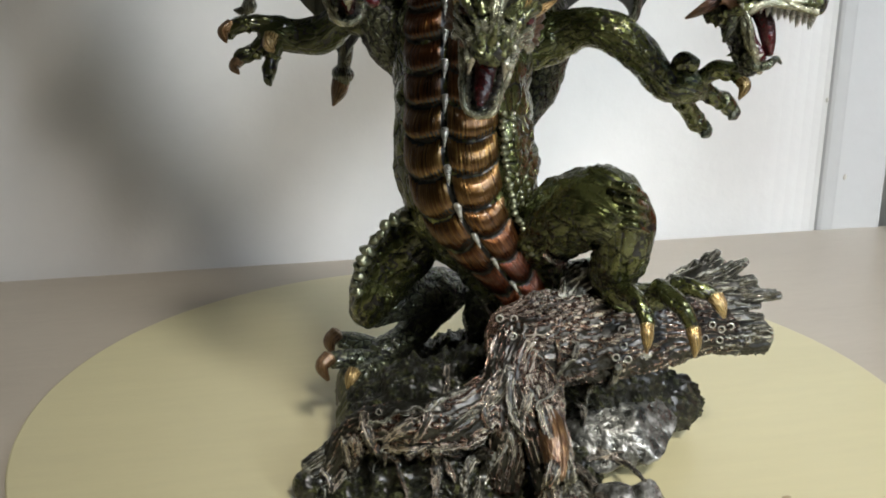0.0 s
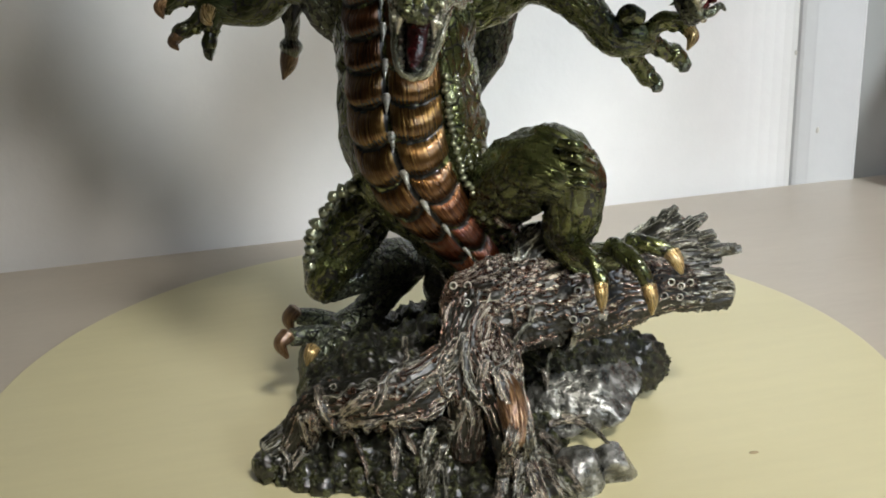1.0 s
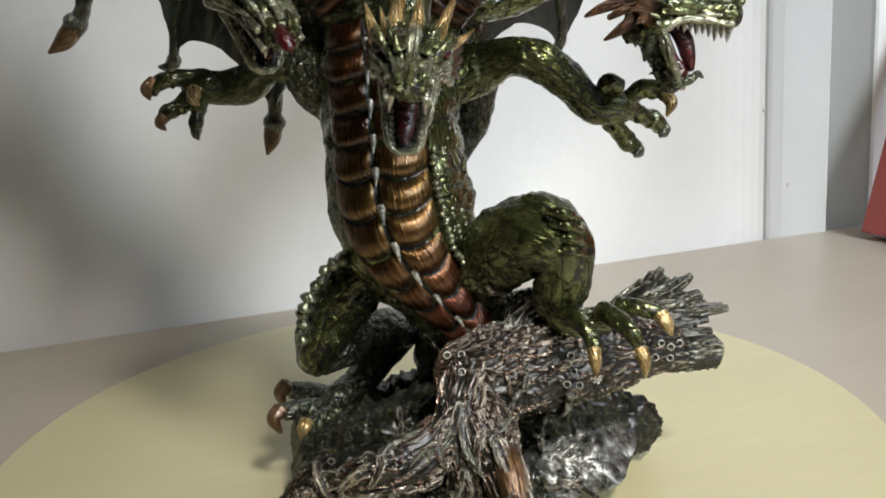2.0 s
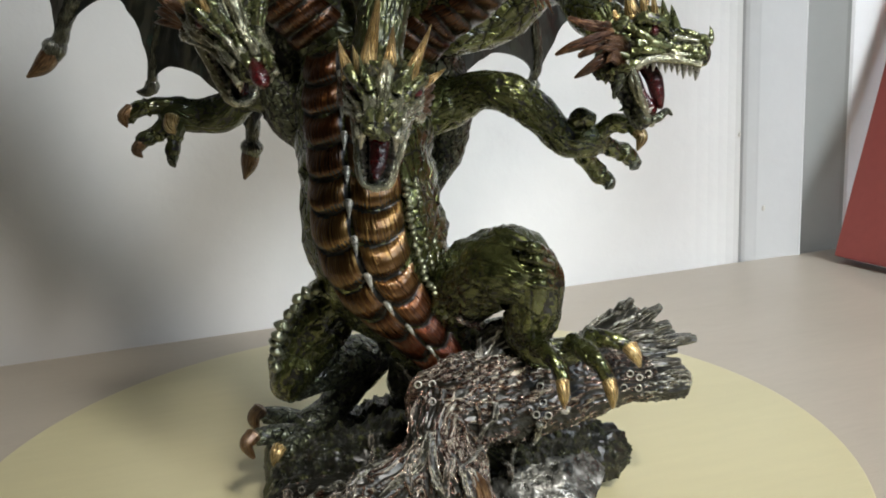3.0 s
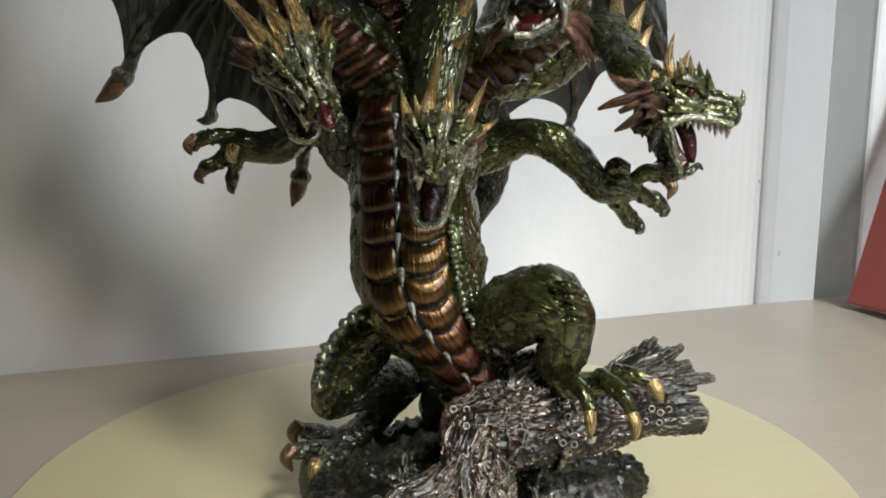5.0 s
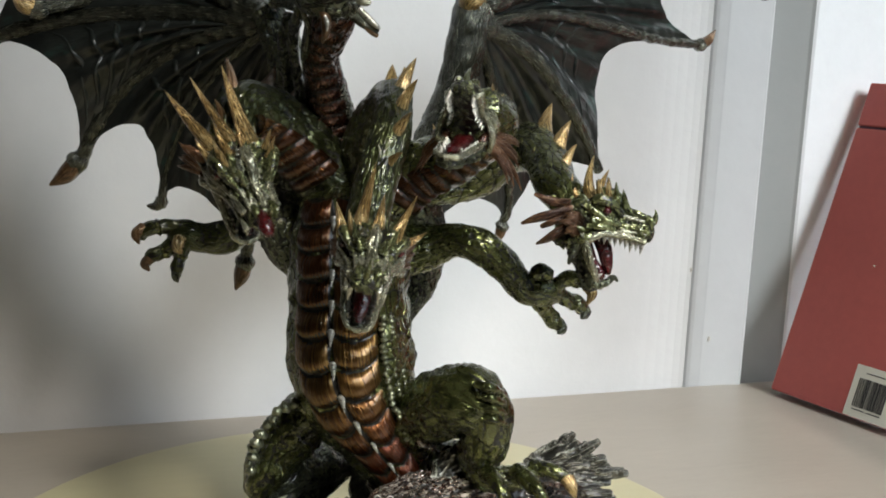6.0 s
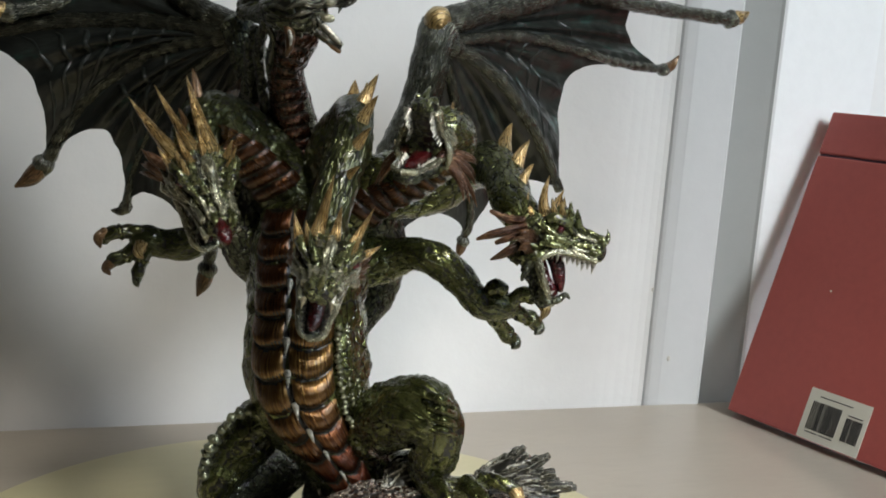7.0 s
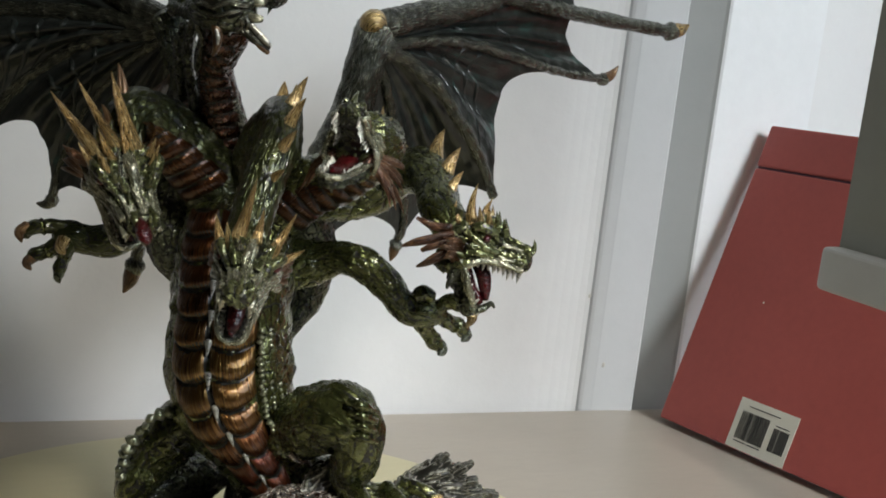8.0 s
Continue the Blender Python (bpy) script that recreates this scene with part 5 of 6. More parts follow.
strand(tree, [(-0.0006, -0.0630, 0.0372, 0.0009), (-0.0048, -0.0668, 0.0311, 0.0009), (-0.0048, -0.0702, 0.0275, 0.0006)])
strand(tree, [(0.0017, -0.0653, 0.0343, 0.0011), (0.0028, -0.0722, 0.0268, 0.0012), (0.0074, -0.0745, 0.0234, 0.0011), (0.0067, -0.0780, 0.0201, 0.0008)])
strand(tree, [(0.0039, -0.0734, 0.0254, 0.0015), (0.0007, -0.0792, 0.0204, 0.0014), (-0.0029, -0.0861, 0.0146, 0.0015), (-0.0081, -0.0930, 0.0079, 0.0011), (-0.0091, -0.0930, 0.0040, 0.0007)])
strand(tree, [(0.0058, -0.0745, 0.0238, 0.0014), (0.0045, -0.0815, 0.0173, 0.0013), (-0.0005, -0.0895, 0.0108, 0.0013), (-0.0039, -0.0930, 0.0018, 0.0008)])
strand(tree, [(0.0035, -0.0838, 0.0153, 0.0012), (0.0043, -0.0887, 0.0075, 0.0012), (0.0070, -0.0910, 0.0013, 0.0009)])
strand(tree, [(0.0075, -0.0795, 0.0156, 0.0011), (0.0093, -0.0864, 0.0085, 0.0011), (0.0122, -0.0904, 0.0040, 0.0009), (0.0151, -0.0910, 0.0024, 0.0006)])
strand(tree, [(0.0106, -0.0760, 0.0183, 0.0009), (0.0191, -0.0754, 0.0170, 0.0009), (0.0234, -0.0766, 0.0148, 0.0009), (0.0296, -0.0777, 0.0122, 0.0007)])
strand(tree, [(0.0131, -0.0777, 0.0160, 0.0008), (0.0212, -0.0760, 0.0159, 0.0008), (0.0260, -0.0748, 0.0160, 0.0006)])
strand(tree, [(0.0083, -0.0630, 0.0354, 0.0010), (0.0109, -0.0665, 0.0311, 0.0010), (0.0124, -0.0702, 0.0238, 0.0009), (0.0128, -0.0748, 0.0189, 0.0006)])
strand(tree, [(0.0136, -0.0656, 0.0285, 0.0009), (0.0165, -0.0645, 0.0291, 0.0008), (0.0148, -0.0702, 0.0233, 0.0008), (0.0119, -0.0731, 0.0209, 0.0005)])
strand(tree, [(-0.0396, -0.0841, 0.0222, 0.0007), (-0.0422, -0.0876, 0.0182, 0.0007), (-0.0425, -0.0905, 0.0150, 0.0004)])
strand(tree, [(-0.0218, -0.0875, 0.0149, 0.0007), (-0.0211, -0.0910, 0.0083, 0.0006), (-0.0206, -0.0910, 0.0049, 0.0004)])
strand(tree, [(-0.0585, -0.0698, 0.0174, 0.0009), (-0.0611, -0.0720, 0.0141, 0.0008), (-0.0628, -0.0734, 0.0119, 0.0005)])
strand(tree, [(-0.0641, -0.0654, 0.0164, 0.0006), (-0.0622, -0.0711, 0.0139, 0.0006), (-0.0635, -0.0728, 0.0114, 0.0005)])
strand(tree, [(0.0027, -0.0860, 0.0166, 0.0012), (0.0048, -0.0900, 0.0098, 0.0013), (0.0071, -0.0930, 0.0038, 0.0010)])
strand(tree, [(0.0058, -0.0840, 0.0157, 0.0012), (0.0114, -0.0870, 0.0084, 0.0014), (0.0159, -0.0890, 0.0030, 0.0011)])
strand(tree, [(-0.0002, -0.0880, 0.0183, 0.0012), (-0.0014, -0.0920, 0.0107, 0.0012), (-0.0037, -0.0950, 0.0040, 0.0009)])
strand(tree, [(-0.0025, -0.0880, 0.0188, 0.0010), (-0.0059, -0.0920, 0.0118, 0.0012), (-0.0082, -0.0950, 0.0049, 0.0009)])
strand(tree, [(0.0089, -0.0800, 0.0155, 0.0011), (0.0155, -0.0830, 0.0094, 0.0012), (0.0185, -0.0850, 0.0040, 0.0009)])
strand(tree, [(0.0040, -0.0860, 0.0165, 0.0012), (0.0085, -0.0890, 0.0095, 0.0013), (0.0120, -0.0910, 0.0035, 0.0010)])
knot(tree, TEETH, (0.0253, -0.0665, 0.0540), 0.0011)
knot(tree, TEETH, (0.0259, -0.0665, 0.0491), 0.0011)
knot(tree, TEETH, (0.0238, -0.0660, 0.0456), 0.0011)
knot(tree, TEETH, (0.0276, -0.0660, 0.0446), 0.0011)
knot(tree, TEETH, (0.0334, -0.0650, 0.0443), 0.0011)
knot(tree, TEETH, (0.0543, -0.0610, 0.0468), 0.0011)
knot(tree, TEETH, (0.0567, -0.0610, 0.0507), 0.0011)
knot(tree, TEETH, (0.0599, -0.0605, 0.0489), 0.0011)
knot(tree, TEETH, (0.0634, -0.0600, 0.0493), 0.0011)
knot(tree, TEETH, (0.0598, -0.0600, 0.0453), 0.0011)
knot(tree, TEETH, (-0.0096, -0.0600, 0.0573), 0.0011)
knot(tree, TEETH, (-0.0059, -0.0620, 0.0577), 0.0011)
knot(tree, TEETH, (-0.0060, -0.0620, 0.0529), 0.0011)
knot(tree, ROOT, (-0.0461, -0.0660, 0.0346), 0.0010)
knot(tree, ROOT, (-0.0480, -0.0650, 0.0312), 0.0010)
knot(tree, ROOT, (-0.0431, -0.0660, 0.0319), 0.0010)
knot(tree, STUMP, (-0.0010, -0.0880, 0.0215), 0.0024)
for k in range(26):
    u = rng.random()
    x = -0.054 + 0.080 * u
    y = -0.030 - 0.055 * rng.random()
    z = 0.016 + 0.050 * math.exp(-((x - 0.006) / 0.022) ** 2) * rng.uniform(0.5, 1.0) + 0.012 * rng.random()
    creep(tree, (BARK, STUMP, ROOT), (x, y, z), (rng.uniform(-0.7, 0.7), -0.5, -1.0), rng.uniform(0.014, 0.042), rng.uniform(0.0004, 0.0010), rng.uniform(0.05, 0.4))
# bronze plates and rows of spines
belly(TORSO, (-0.465, -0.866, 0.187), 45, 12, span=(0.0, 0.94), teeth=11)
belly(NECK_LEFT, (-0.091, -0.734, -0.674), 52, 7, span=(0.15, 0.85), split=False, lift=1.04)
belly(NECK_MID, (-0.280, -0.673, -0.685), 50, 9, span=(0.1, 0.8), split=False, lift=1.04)
belly(NECK_TOP, (-0.108, -0.978, 0.181), 55, 12, mat=NECK, span=(0.1, 0.9), split=False, lift=1.04)
spines(NECK_FRONT, (0.45, -0.1, 1.0), 7, 0.0065, (0.36, 0.80))
spike(GOLD, (-0.0050, -0.0455, 0.1870), (-0.0042, -0.0435, 0.1945), 0.0028, sides=12)
spike(GOLD, (-0.0018, -0.0480, 0.1840), (-0.0008, -0.0455, 0.1940), 0.0028, sides=12)
spines(NECK_LEFT, (0.06, 0.36, 0.93), 6, 0.0075, (0.2, 0.9), HORN)
spines(NECK_RIGHT, (0.5, -0.1, 0.9), 4, 0.0075, (0.50, 0.86), thick=0.36)
spines(NECK_MID, (0.06, 0.36, 0.93), 4, 0.005, (0.4, 0.85))

# heads
head((-0.0524, -0.0440, 0.1624), (0.295, -0.669, -0.682), (0.086, -0.786, 0.612), 0.025, 32, ((-0.15, -0.26, 0.25, -0.92, -0.30, 0.14, 0.095), (-0.10, -0.05, 0.36, -1.00, -0.20, 0.16, 0.075), (-0.02, 0.14, 0.36, -1.02, -0.02, 0.30, 0.11), (0.10, -0.16, 0.36, -0.40, -0.08, 0.16, 0.06), (0.12, 0.02, 0.40, -0.40, 0.0, 0.18, 0.05), (0.10, -0.34, 0.25, -0.36, -0.12, 0.10, 0.055)), long=0.95, frill=0.7, ridge=RIDGE)
head((-0.0180, -0.0770, 0.1405), (-0.30, -0.92, -0.34), (0.07, -0.32, 0.93), 0.0235, 50, ((-0.10, -0.20, 0.34, -0.26, 0.06, 0.72, 0.095), (0.02, 0.03, 0.40, -0.20, 0.0, 0.36, 0.075), (-0.05, 0.26, 0.34, -0.26, 0.16, 0.42, 0.07), (0.02, -0.36, 0.22, -0.26, -0.16, 0.30, 0.09), (0.0, 0.36, 0.22, -0.2, 0.26, 0.14, 0.07)), jaw=0.84, frill=0.62, ridge=RIDGE)
head((0.0145, -0.0643, 0.1762), (-0.36, -0.60, 0.72), (0.40, 0.50, 0.65), 0.0222, 50, ((-0.10, 0.20, 0.36, -0.14, 0.06, 0.22, 0.06), (-0.28, 0.22, 0.26, -0.22, 0.08, 0.16, 0.07), (-0.30, 0.05, 0.26, -0.22, 0.0, 0.18, 0.06)), frill=1.30, long=0.74, ridge=RIDGE, fan=(-64, 44))
head((0.0562, -0.0638, 0.1462), (0.863, -0.478, -0.166), (0.207, 0.005, 0.978), 0.0262, 50, ((-0.05, -0.16, 0.34, -0.10, -0.02, 0.46, 0.085), (0.10, 0.16, 0.36, 0.02, 0.02, 0.32, 0.08), (-0.22, -0.1, 0.3, -0.2, 0.0, 0.25, 0.06)), jaw=0.68, long=0.75, frill=0.5, fan=(-28, 84), nose=0.36)
# its cheek fins, throat and lower lip
limb(FRILL, [(0.0482, -0.0680, 0.1521, 0.0018), (0.0418, -0.0690, 0.1510, 0.0018), (0.0360, -0.0690, 0.1496, 0.0015), (0.0322, -0.0670, 0.1478, 0.0005)], 16, flat=0.45, lump=0.2)
limb(FRILL, [(0.0485, -0.0680, 0.1478, 0.0022), (0.0440, -0.0690, 0.1454, 0.0022), (0.0399, -0.0690, 0.1430, 0.0015), (0.0376, -0.0670, 0.1413, 0.0005)], 16, flat=0.45, lump=0.2)
limb(FRILL, [(0.0473, -0.0680, 0.1542, 0.0015), (0.0410, -0.0690, 0.1550, 0.0015), (0.0357, -0.0680, 0.1571, 0.0006)], 14, flat=0.45, lump=0.2)
limb(FRILL, [(0.0460, -0.0690, 0.1498, 0.0012), (0.0413, -0.0700, 0.1487, 0.0014), (0.0380, -0.0690, 0.1471, 0.0009)], 14, flat=0.5, lump=0.2)
limb(DARK, [(0.0514, -0.0700, 0.1434, 0.0020), (0.0490, -0.0710, 0.1406, 0.0017), (0.0477, -0.0710, 0.1373, 0.0011), (0.0476, -0.0700, 0.1353, 0.0005)], 14, lump=0.2)
limb(RED, [(0.0586, -0.0660, 0.1438, 0.0022), (0.0608, -0.0670, 0.1396, 0.0024), (0.0617, -0.0680, 0.1350, 0.0019), (0.0624, -0.0680, 0.1313, 0.0010)], 14, lump=0.2)
limb(DARK, [(0.0543, -0.0700, 0.1323, 0.0014), (0.0563, -0.0710, 0.1288, 0.0014), (0.0601, -0.0710, 0.1291, 0.0013), (0.0634, -0.0700, 0.1305, 0.0009), (0.0650, -0.0700, 0.1291, 0.0003)], 14, lump=0.2)
limb(RIDGE, [(0.0499, -0.0730, 0.1453, 0.0006), (0.0519, -0.0740, 0.1411, 0.0008), (0.0533, -0.0740, 0.1356, 0.0008), (0.0559, -0.0730, 0.1299, 0.0005)], 10, lump=0.3)
head((-0.0232, -0.0500, 0.2265), (0.80, -0.55, 0.05), (0.0, 0.05, 1.0), 0.024, 6, ((-0.1, 0.2, 0.3, -0.6, 0.1, 0.3, 0.07), (-0.1, -0.2, 0.3, -0.6, -0.1, 0.3, 0.07)), ridge=BONE, skin=DEEP)
# its jaw from below: wavy skin, a blunt knob, two pale spikes at the chin and one long tooth
limb(DARK, [(-0.0336, -0.0440, 0.2141, 0.0034), (-0.0297, -0.0520, 0.2131, 0.0057), (-0.0235, -0.0550, 0.2142, 0.0067), (-0.0188, -0.0560, 0.2179, 0.0040), (-0.0160, -0.0570, 0.2187, 0.0020)], 24)
limb(RIDGE, [(-0.0193, -0.0600, 0.2170, 0.0015), (-0.0173, -0.0610, 0.2170, 0.0020), (-0.0152, -0.0600, 0.2180, 0.0013)], 12)
limb(RIDGE, [(-0.0197, -0.0600, 0.2127, 0.0012), (-0.0179, -0.0610, 0.2122, 0.0013), (-0.0162, -0.0610, 0.2122, 0.0010)], 12)
limb(BONE, [(-0.0208, -0.0560, 0.2108, 0.0027), (-0.0187, -0.0580, 0.2079, 0.0020), (-0.0159, -0.0600, 0.2055, 0.0013), (-0.0134, -0.0600, 0.2040, 0.0008)], 14, lump=0.15)
limb(TEETH, [(-0.0189, -0.0600, 0.2102, 0.0008), (-0.0166, -0.0610, 0.2077, 0.0010), (-0.0143, -0.0620, 0.2056, 0.0008), (-0.0132, -0.0620, 0.2047, 0.0005)], 10)
limb(HORN, [(-0.0177, -0.0600, 0.2063, 0.0010), (-0.0155, -0.0600, 0.2042, 0.0010), (-0.0134, -0.0600, 0.2027, 0.0007)], 10)
limb(HORN, [(-0.0291, -0.0560, 0.2101, 0.0013), (-0.0283, -0.0580, 0.2065, 0.0015), (-0.0283, -0.0580, 0.2029, 0.0012), (-0.0288, -0.0560, 0.2002, 0.0005)], 12)
limb(TEETH, [(-0.0291, -0.0605, 0.2077, 0.0005), (-0.0285, -0.0610, 0.2058, 0.0007), (-0.0285, -0.0610, 0.2035, 0.0003)], 8)
limb(BONE, [(-0.0332, -0.0560, 0.2150, 0.0008), (-0.0303, -0.0600, 0.2138, 0.0008), (-0.0266, -0.0620, 0.2157, 0.0008), (-0.0216, -0.0620, 0.2155, 0.0008), (-0.0173, -0.0610, 0.2178, 0.0007)], 10, lump=0.2)
limb(BONE, [(-0.0320, -0.0560, 0.2118, 0.0007), (-0.0286, -0.0600, 0.2117, 0.0008), (-0.0249, -0.0620, 0.2132, 0.0008), (-0.0198, -0.0600, 0.2144, 0.0007)], 10, lump=0.2)
limb(BONE, [(-0.0237, -0.0600, 0.2137, 0.0008), (-0.0216, -0.0600, 0.2106, 0.0008), (-0.0212, -0.0560, 0.2074, 0.0007)], 10, lump=0.2)
limb(BONE, [(-0.0269, -0.0600, 0.2121, 0.0007), (-0.0249, -0.0580, 0.2088, 0.0007), (-0.0243, -0.0540, 0.2062, 0.0005)], 10, lump=0.2)
limb(BONE, [(-0.0328, -0.0500, 0.2132, 0.0010), (-0.0327, -0.0460, 0.2091, 0.0010), (-0.0304, -0.0420, 0.2042, 0.0009), (-0.0302, -0.0360, 0.1981, 0.0007)], 10, lump=0.2)
limb(BONE, [(-0.0211, -0.0600, 0.2131, 0.0007), (-0.0199, -0.0600, 0.2099, 0.0007), (-0.0200, -0.0560, 0.2075, 0.0005)], 10, lump=0.2)
# folds of skin that hang behind the throat, and the round joint of the wing
limb(DARK, [(-0.0322, -0.0360, 0.2102, 0.0028), (-0.0324, -0.0260, 0.2014, 0.0027), (-0.0296, -0.0180, 0.1904, 0.0026), (-0.0270, -0.0120, 0.1779, 0.0023)], 20, flat=0.7)
limb(DARK, [(-0.0288, -0.0400, 0.2069, 0.0025), (-0.0299, -0.0340, 0.1981, 0.0022), (-0.0301, -0.0320, 0.1948, 0.0009)], 20, flat=0.7)
limb(DARK, [(-0.0328, -0.0200, 0.2068, 0.0030), (-0.0327, -0.0120, 0.1956, 0.0027), (-0.0297, -0.0060, 0.1822, 0.0027), (-0.0278, -0.0040, 0.1724, 0.0028)], 20, flat=0.7)
limb(DARK, [(-0.0346, 0.0020, 0.2168, 0.0023), (-0.0316, -0.0040, 0.2168, 0.0044), (-0.0284, -0.0080, 0.2162, 0.0034)], 22)
limb(DEEP, [(-0.0342, -0.0120, 0.2160, 0.0011), (-0.0328, -0.0145, 0.2162, 0.0017), (-0.0303, -0.0130, 0.2159, 0.0011)], 12)
limb(BONE, [(-0.0352, -0.0080, 0.2175, 0.0009), (-0.0330, -0.0130, 0.2190, 0.0011), (-0.0296, -0.0130, 0.2174, 0.0009)], 12)
limb(BONE, [(-0.0351, -0.0080, 0.2142, 0.0010), (-0.0323, -0.0120, 0.2135, 0.0011), (-0.0291, -0.0130, 0.2145, 0.0009)], 12)
limb(DARK, [(-0.0318, -0.0200, 0.2080, 0.0030), (-0.0332, -0.0160, 0.2006, 0.0028), (-0.0305, -0.0100, 0.1912, 0.0027), (-0.0276, -0.0060, 0.1815, 0.0023)], 20)
limb(DARK, [(-0.0355, -0.0060, 0.2136, 0.0027), (-0.0326, -0.0120, 0.2140, 0.0030), (-0.0299, -0.0300, 0.2116, 0.0032)], 20)

# wings: the fingers' lines, then bones and skin
LUP = [(-0.0327, 0.0120, 0.2083), (-0.0476, 0.0220, 0.2151), (-0.0620, 0.0340, 0.2300), (-0.0780, 0.0460, 0.2580), (-0.0900, 0.0540, 0.2800)]
LA = [(-0.0376, 0.0120, 0.2064), (-0.0570, 0.0280, 0.2086), (-0.0822, 0.0440, 0.2080), (-0.1063, 0.0560, 0.2046), (-0.1308, 0.0660, 0.1975)]
LB = [(-0.0376, 0.0120, 0.2050), (-0.0588, 0.0280, 0.1998), (-0.0771, 0.0450, 0.1863), (-0.0914, 0.0570, 0.1681), (-0.1000, 0.0620, 0.1526)]
LC = [(-0.0368, 0.0100, 0.2031), (-0.0470, 0.0240, 0.1934), (-0.0587, 0.0400, 0.1754), (-0.0662, 0.0520, 0.1546), (-0.0695, 0.0560, 0.1378)]
LD = [(-0.0333, 0.0060, 0.1984), (-0.0342, 0.0240, 0.1753), (-0.0352, 0.0440, 0.1450), (-0.0362, 0.0540, 0.1227), (-0.0370, 0.0570, 0.1127)]
LE = [(-0.0300, 0.0040, 0.1960), (-0.0210, 0.0100, 0.1650), (-0.0150, 0.0120, 0.1300), (-0.0130, 0.0080, 0.1000)]
RARM = [(0.0200, -0.0060, 0.1605), (0.0264, -0.0040, 0.1750), (0.0302, -0.0040, 0.1865), (0.0325, -0.0040, 0.1989), (0.0350, -0.0030, 0.2106), (0.0368, -0.0020, 0.2144)]
RUP = [(0.0356, -0.0020, 0.2155), (0.0585, 0.0100, 0.2229), (0.0917, 0.0280, 0.2331), (0.1250, 0.0450, 0.2600), (0.1400, 0.0520, 0.2800)]
RA = [(0.0914, 0.0280, 0.2364), (0.1227, 0.0440, 0.2350), (0.1596, 0.0600, 0.2339), (0.1984, 0.0740, 0.2335), (0.2105, 0.0780, 0.2336)]
RA2 = [(0.0403, -0.0020, 0.2120), (0.0750, 0.0180, 0.2240), (0.1120, 0.0400, 0.2330), (0.1450, 0.0540, 0.2335)]
RB = [(0.0403, -0.0020, 0.2097), (0.0733, 0.0160, 0.2146), (0.1066, 0.0340, 0.2122), (0.1417, 0.0540, 0.2078), (0.1720, 0.0700, 0.2069)]
RC = [(0.0415, -0.0020, 0.2088), (0.0621, 0.0060, 0.1994), (0.0791, 0.0140, 0.1847), (0.0935, 0.0220, 0.1690), (0.1030, 0.0260, 0.1535)]
RD = [(0.0384, -0.0020, 0.2066), (0.0497, 0.0100, 0.1837), (0.0606, 0.0240, 0.1607), (0.0672, 0.0340, 0.1408), (0.0665, 0.0380, 0.1293)]
RE = [(0.0266, -0.0040, 0.1938), (0.0237, 0.0040, 0.1726), (0.0231, 0.0120, 0.1437), (0.0211, 0.0160, 0.1163), (0.0189, 0.0140, 0.1032)]
limb(DARK, [(-0.0120, -0.0020, 0.1500, 0.009), (-0.0230, 0.0020, 0.1800, 0.0075), (-0.0330, 0.0080, 0.2050, 0.0064), (-0.0360, 0.0100, 0.2110, 0.0055)], 22)
finger(LUP, 0.0050, 0.0040)
finger(LA, 0.0036, 0.0030)
finger(LB, 0.0027, 0.0029, 0.015, (-0.8, -0.1, -0.5))
finger(LC, 0.0018, 0.0018, 0.008, (-0.9, -0.1, 0.1), claw_mat=BONE)
finger(LD, 0.0019, 0.0027, 0.013, (-0.45, -0.1, -1.0))
finger([(-0.0902, 0.0520, 0.2159), (-0.1021, 0.0500, 0.2115), (-0.1114, 0.0480, 0.2090)], 0.0036, 0.0026, 0.011, (-0.7, -0.2, 0.6), claw_mat=GOLD)
membrane(LUP, LA, 0.02, 0.002, folds=2)
membrane(LA, LB, 0.20, 0.006, veins=[(0.36, 0.62, 0.02, 0.0011), (0.48, 0.74, 0.03, 0.0013), (0.60, 0.84, 0.03, 0.0014), (0.72, 0.91, 0.02, 0.0013), (0.85, 0.97, 0.01, 0.0011), (0.25, 0.45, 0.02, 0.0010)])
membrane(LB, LC, 0.30, 0.006, veins=[(0.30, 0.60, 0.02, 0.0010), (0.45, 0.75, 0.02, 0.0012), (0.62, 0.88, 0.02, 0.0012)])
membrane(LC, LD, 0.20, 0.006, veins=[(0.35, 0.6, 0.02, 0.0010), (0.6, 0.85, 0.02, 0.0012)])
membrane(LD, LE, 0.25, 0.004)
limb(BONE, [(*q, r) for q, r in zip(RARM, (0.0082, 0.0079, 0.0074, 0.0072, 0.0074, 0.0076))], 22)
limb(GOLD, [(0.0330, -0.0050, 0.2140, 0.0040), (0.0345, -0.0060, 0.2170, 0.0052), (0.0375, -0.0060, 0.2160, 0.0030)], 14)
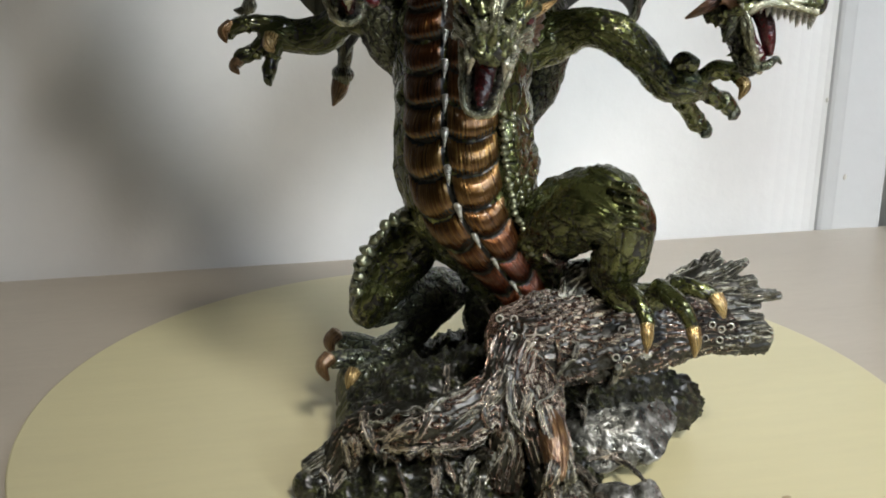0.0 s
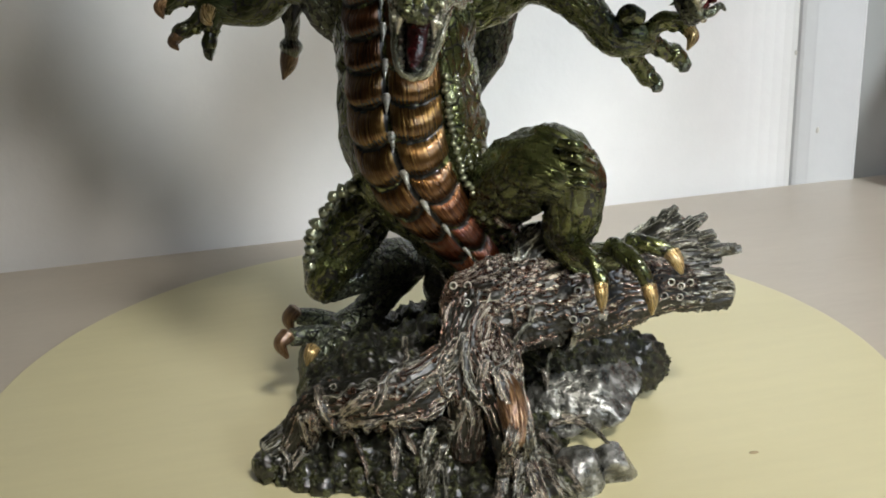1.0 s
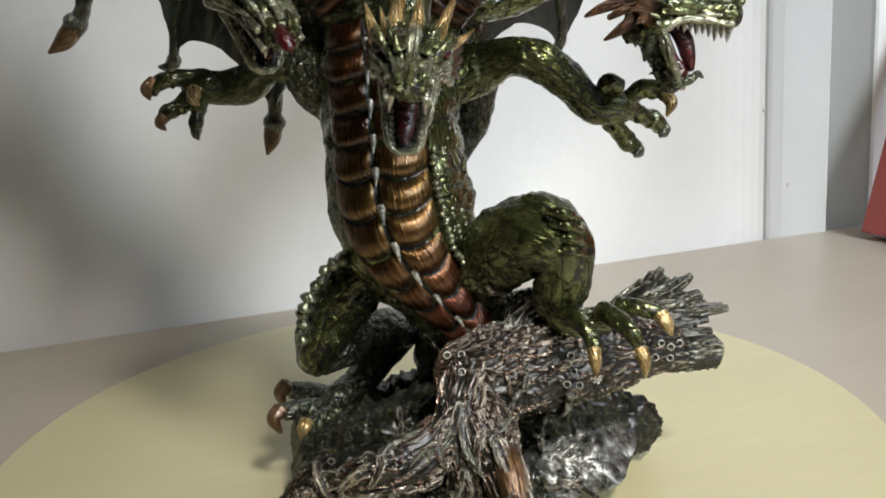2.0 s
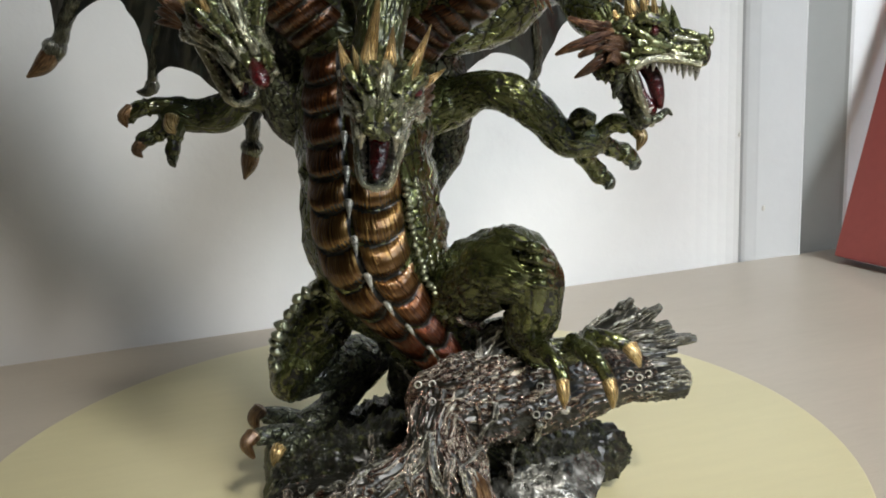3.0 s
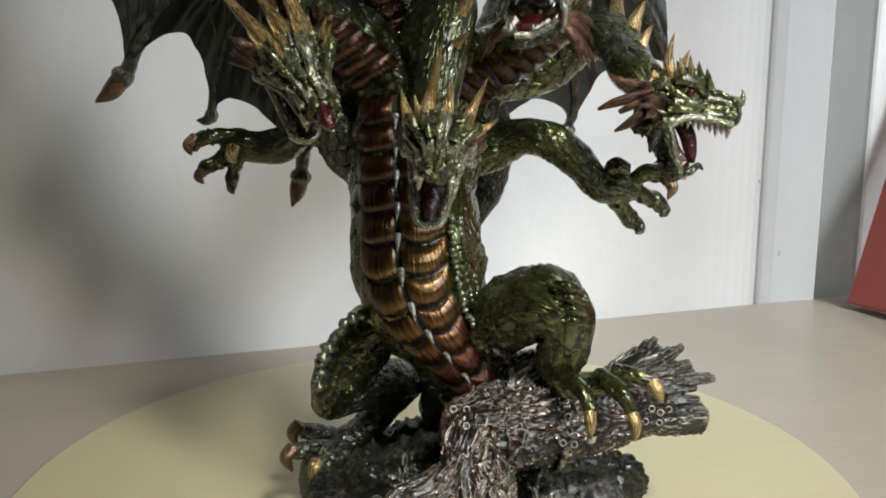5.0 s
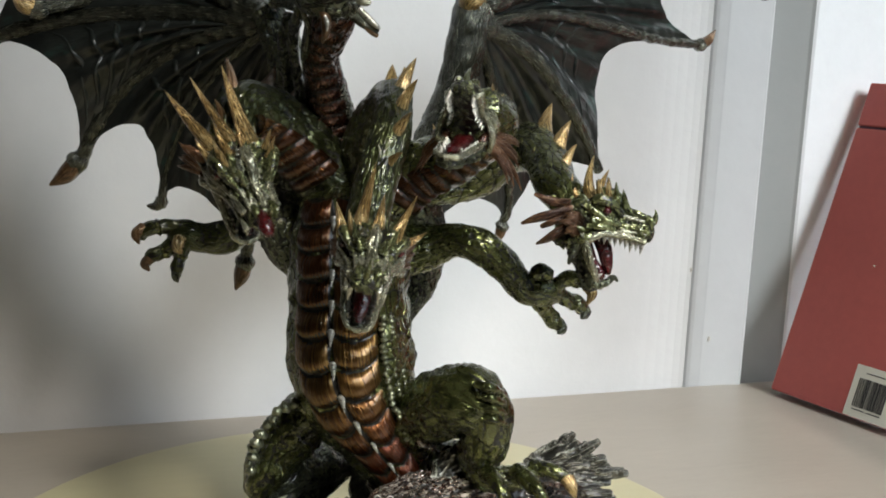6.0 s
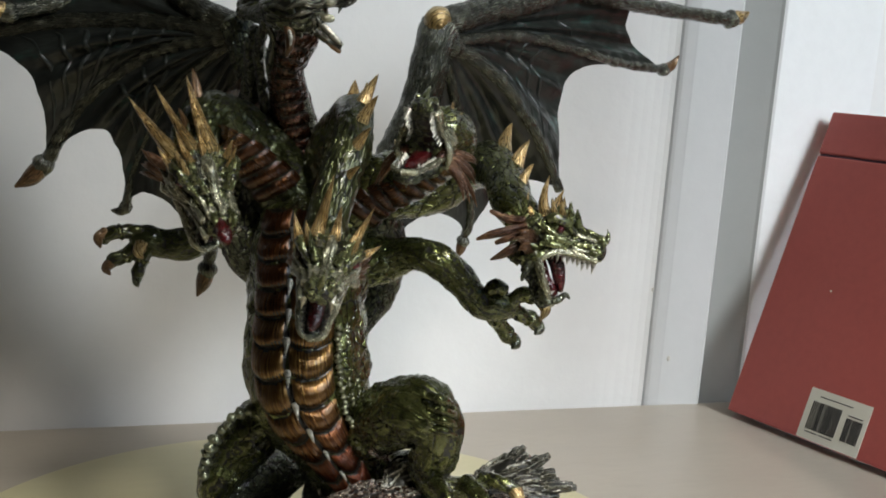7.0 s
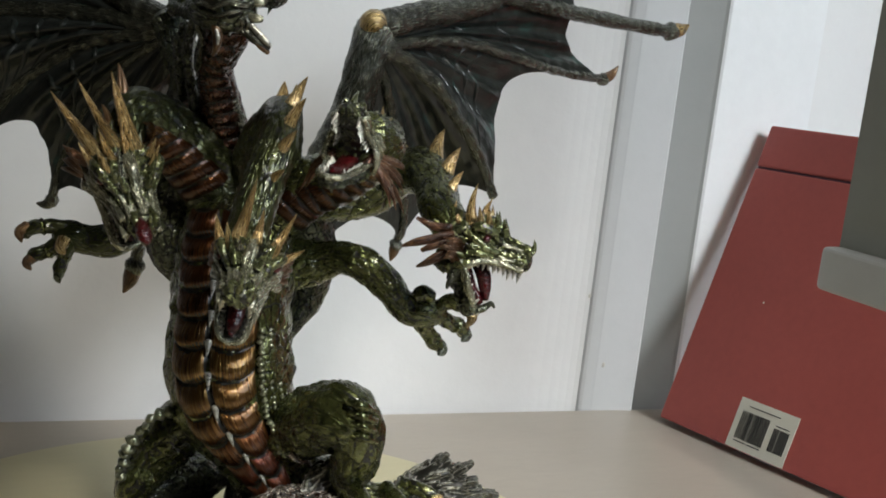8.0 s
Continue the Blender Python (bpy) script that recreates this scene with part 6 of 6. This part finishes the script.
finger(RUP, 0.0056, 0.0044)
finger(RA, 0.0040, 0.0030, 0.012, (0.8, -0.1, 0.5), claw_mat=GOLD)
finger(RB, 0.0022, 0.0020, 0.013, (0.5, -0.1, 0.8))
limb(BONE, [(0.0345, -0.0040, 0.2100, 0.0045), (0.0400, -0.0030, 0.2085, 0.0050), (0.0440, -0.0010, 0.2070, 0.0035)], 16)
finger(RC, 0.0027, 0.0021)
finger(RD, 0.0022, 0.0018, 0.008, (-0.3, -0.1, -1.0))
membrane(RUP, RA2, 0.02, 0.002, folds=2)
membrane(RA2, RB, 0.08, 0.004, veins=[(0.3, 0.45, 0.0, 0.0008), (0.55, 0.7, 0.0, 0.0009)])
membrane(RB, RC, 0.38, 0.006, skew=0.5, veins=[(0.20, 0.55, 0.0, 0.0010), (0.34, 0.70, 0.0, 0.0012), (0.46, 0.82, 0.0, 0.0013), (0.58, 0.93, 0.0, 0.0012)])
membrane(RC, RD, 0.12, 0.006)
membrane(RD, RE, 0.25, 0.006)


me = bpy.data.meshes.new("dragon_statue")
nv = COUNT[0]
allv = np.vstack(VERTS)
quads, tris = np.vstack(QUADS), np.vstack(TRIS)
me.vertices.add(nv)
me.vertices.foreach_set("co", allv.astype(np.float32).ravel())
loops = np.r_[quads.ravel(), tris.ravel()]
me.loops.add(len(loops))
me.loops.foreach_set("vertex_index", loops.astype(np.int32))
starts = np.r_[np.arange(len(quads)) * 4, 4 * len(quads) + np.arange(len(tris)) * 3]
me.polygons.add(len(starts))
me.polygons.foreach_set("loop_start", starts.astype(np.int32))
me.polygons.foreach_set("material_index", np.r_[np.concatenate(QMAT), np.concatenate(TMAT)].astype(np.int32))
me.polygons.foreach_set("use_smooth", np.ones(len(starts), bool))
me.uv_layers.new(name="UVMap").data.foreach_set("uv", np.vstack(UVS)[loops].astype(np.float32).ravel())
me.update(calc_edges=True)
me.validate()
for paint in PAINTS:
    me.materials.append(paint)
tagged(new("dragon_statue", me), "five-headed green and gold dragon statue on a bark and rock base", "statue")
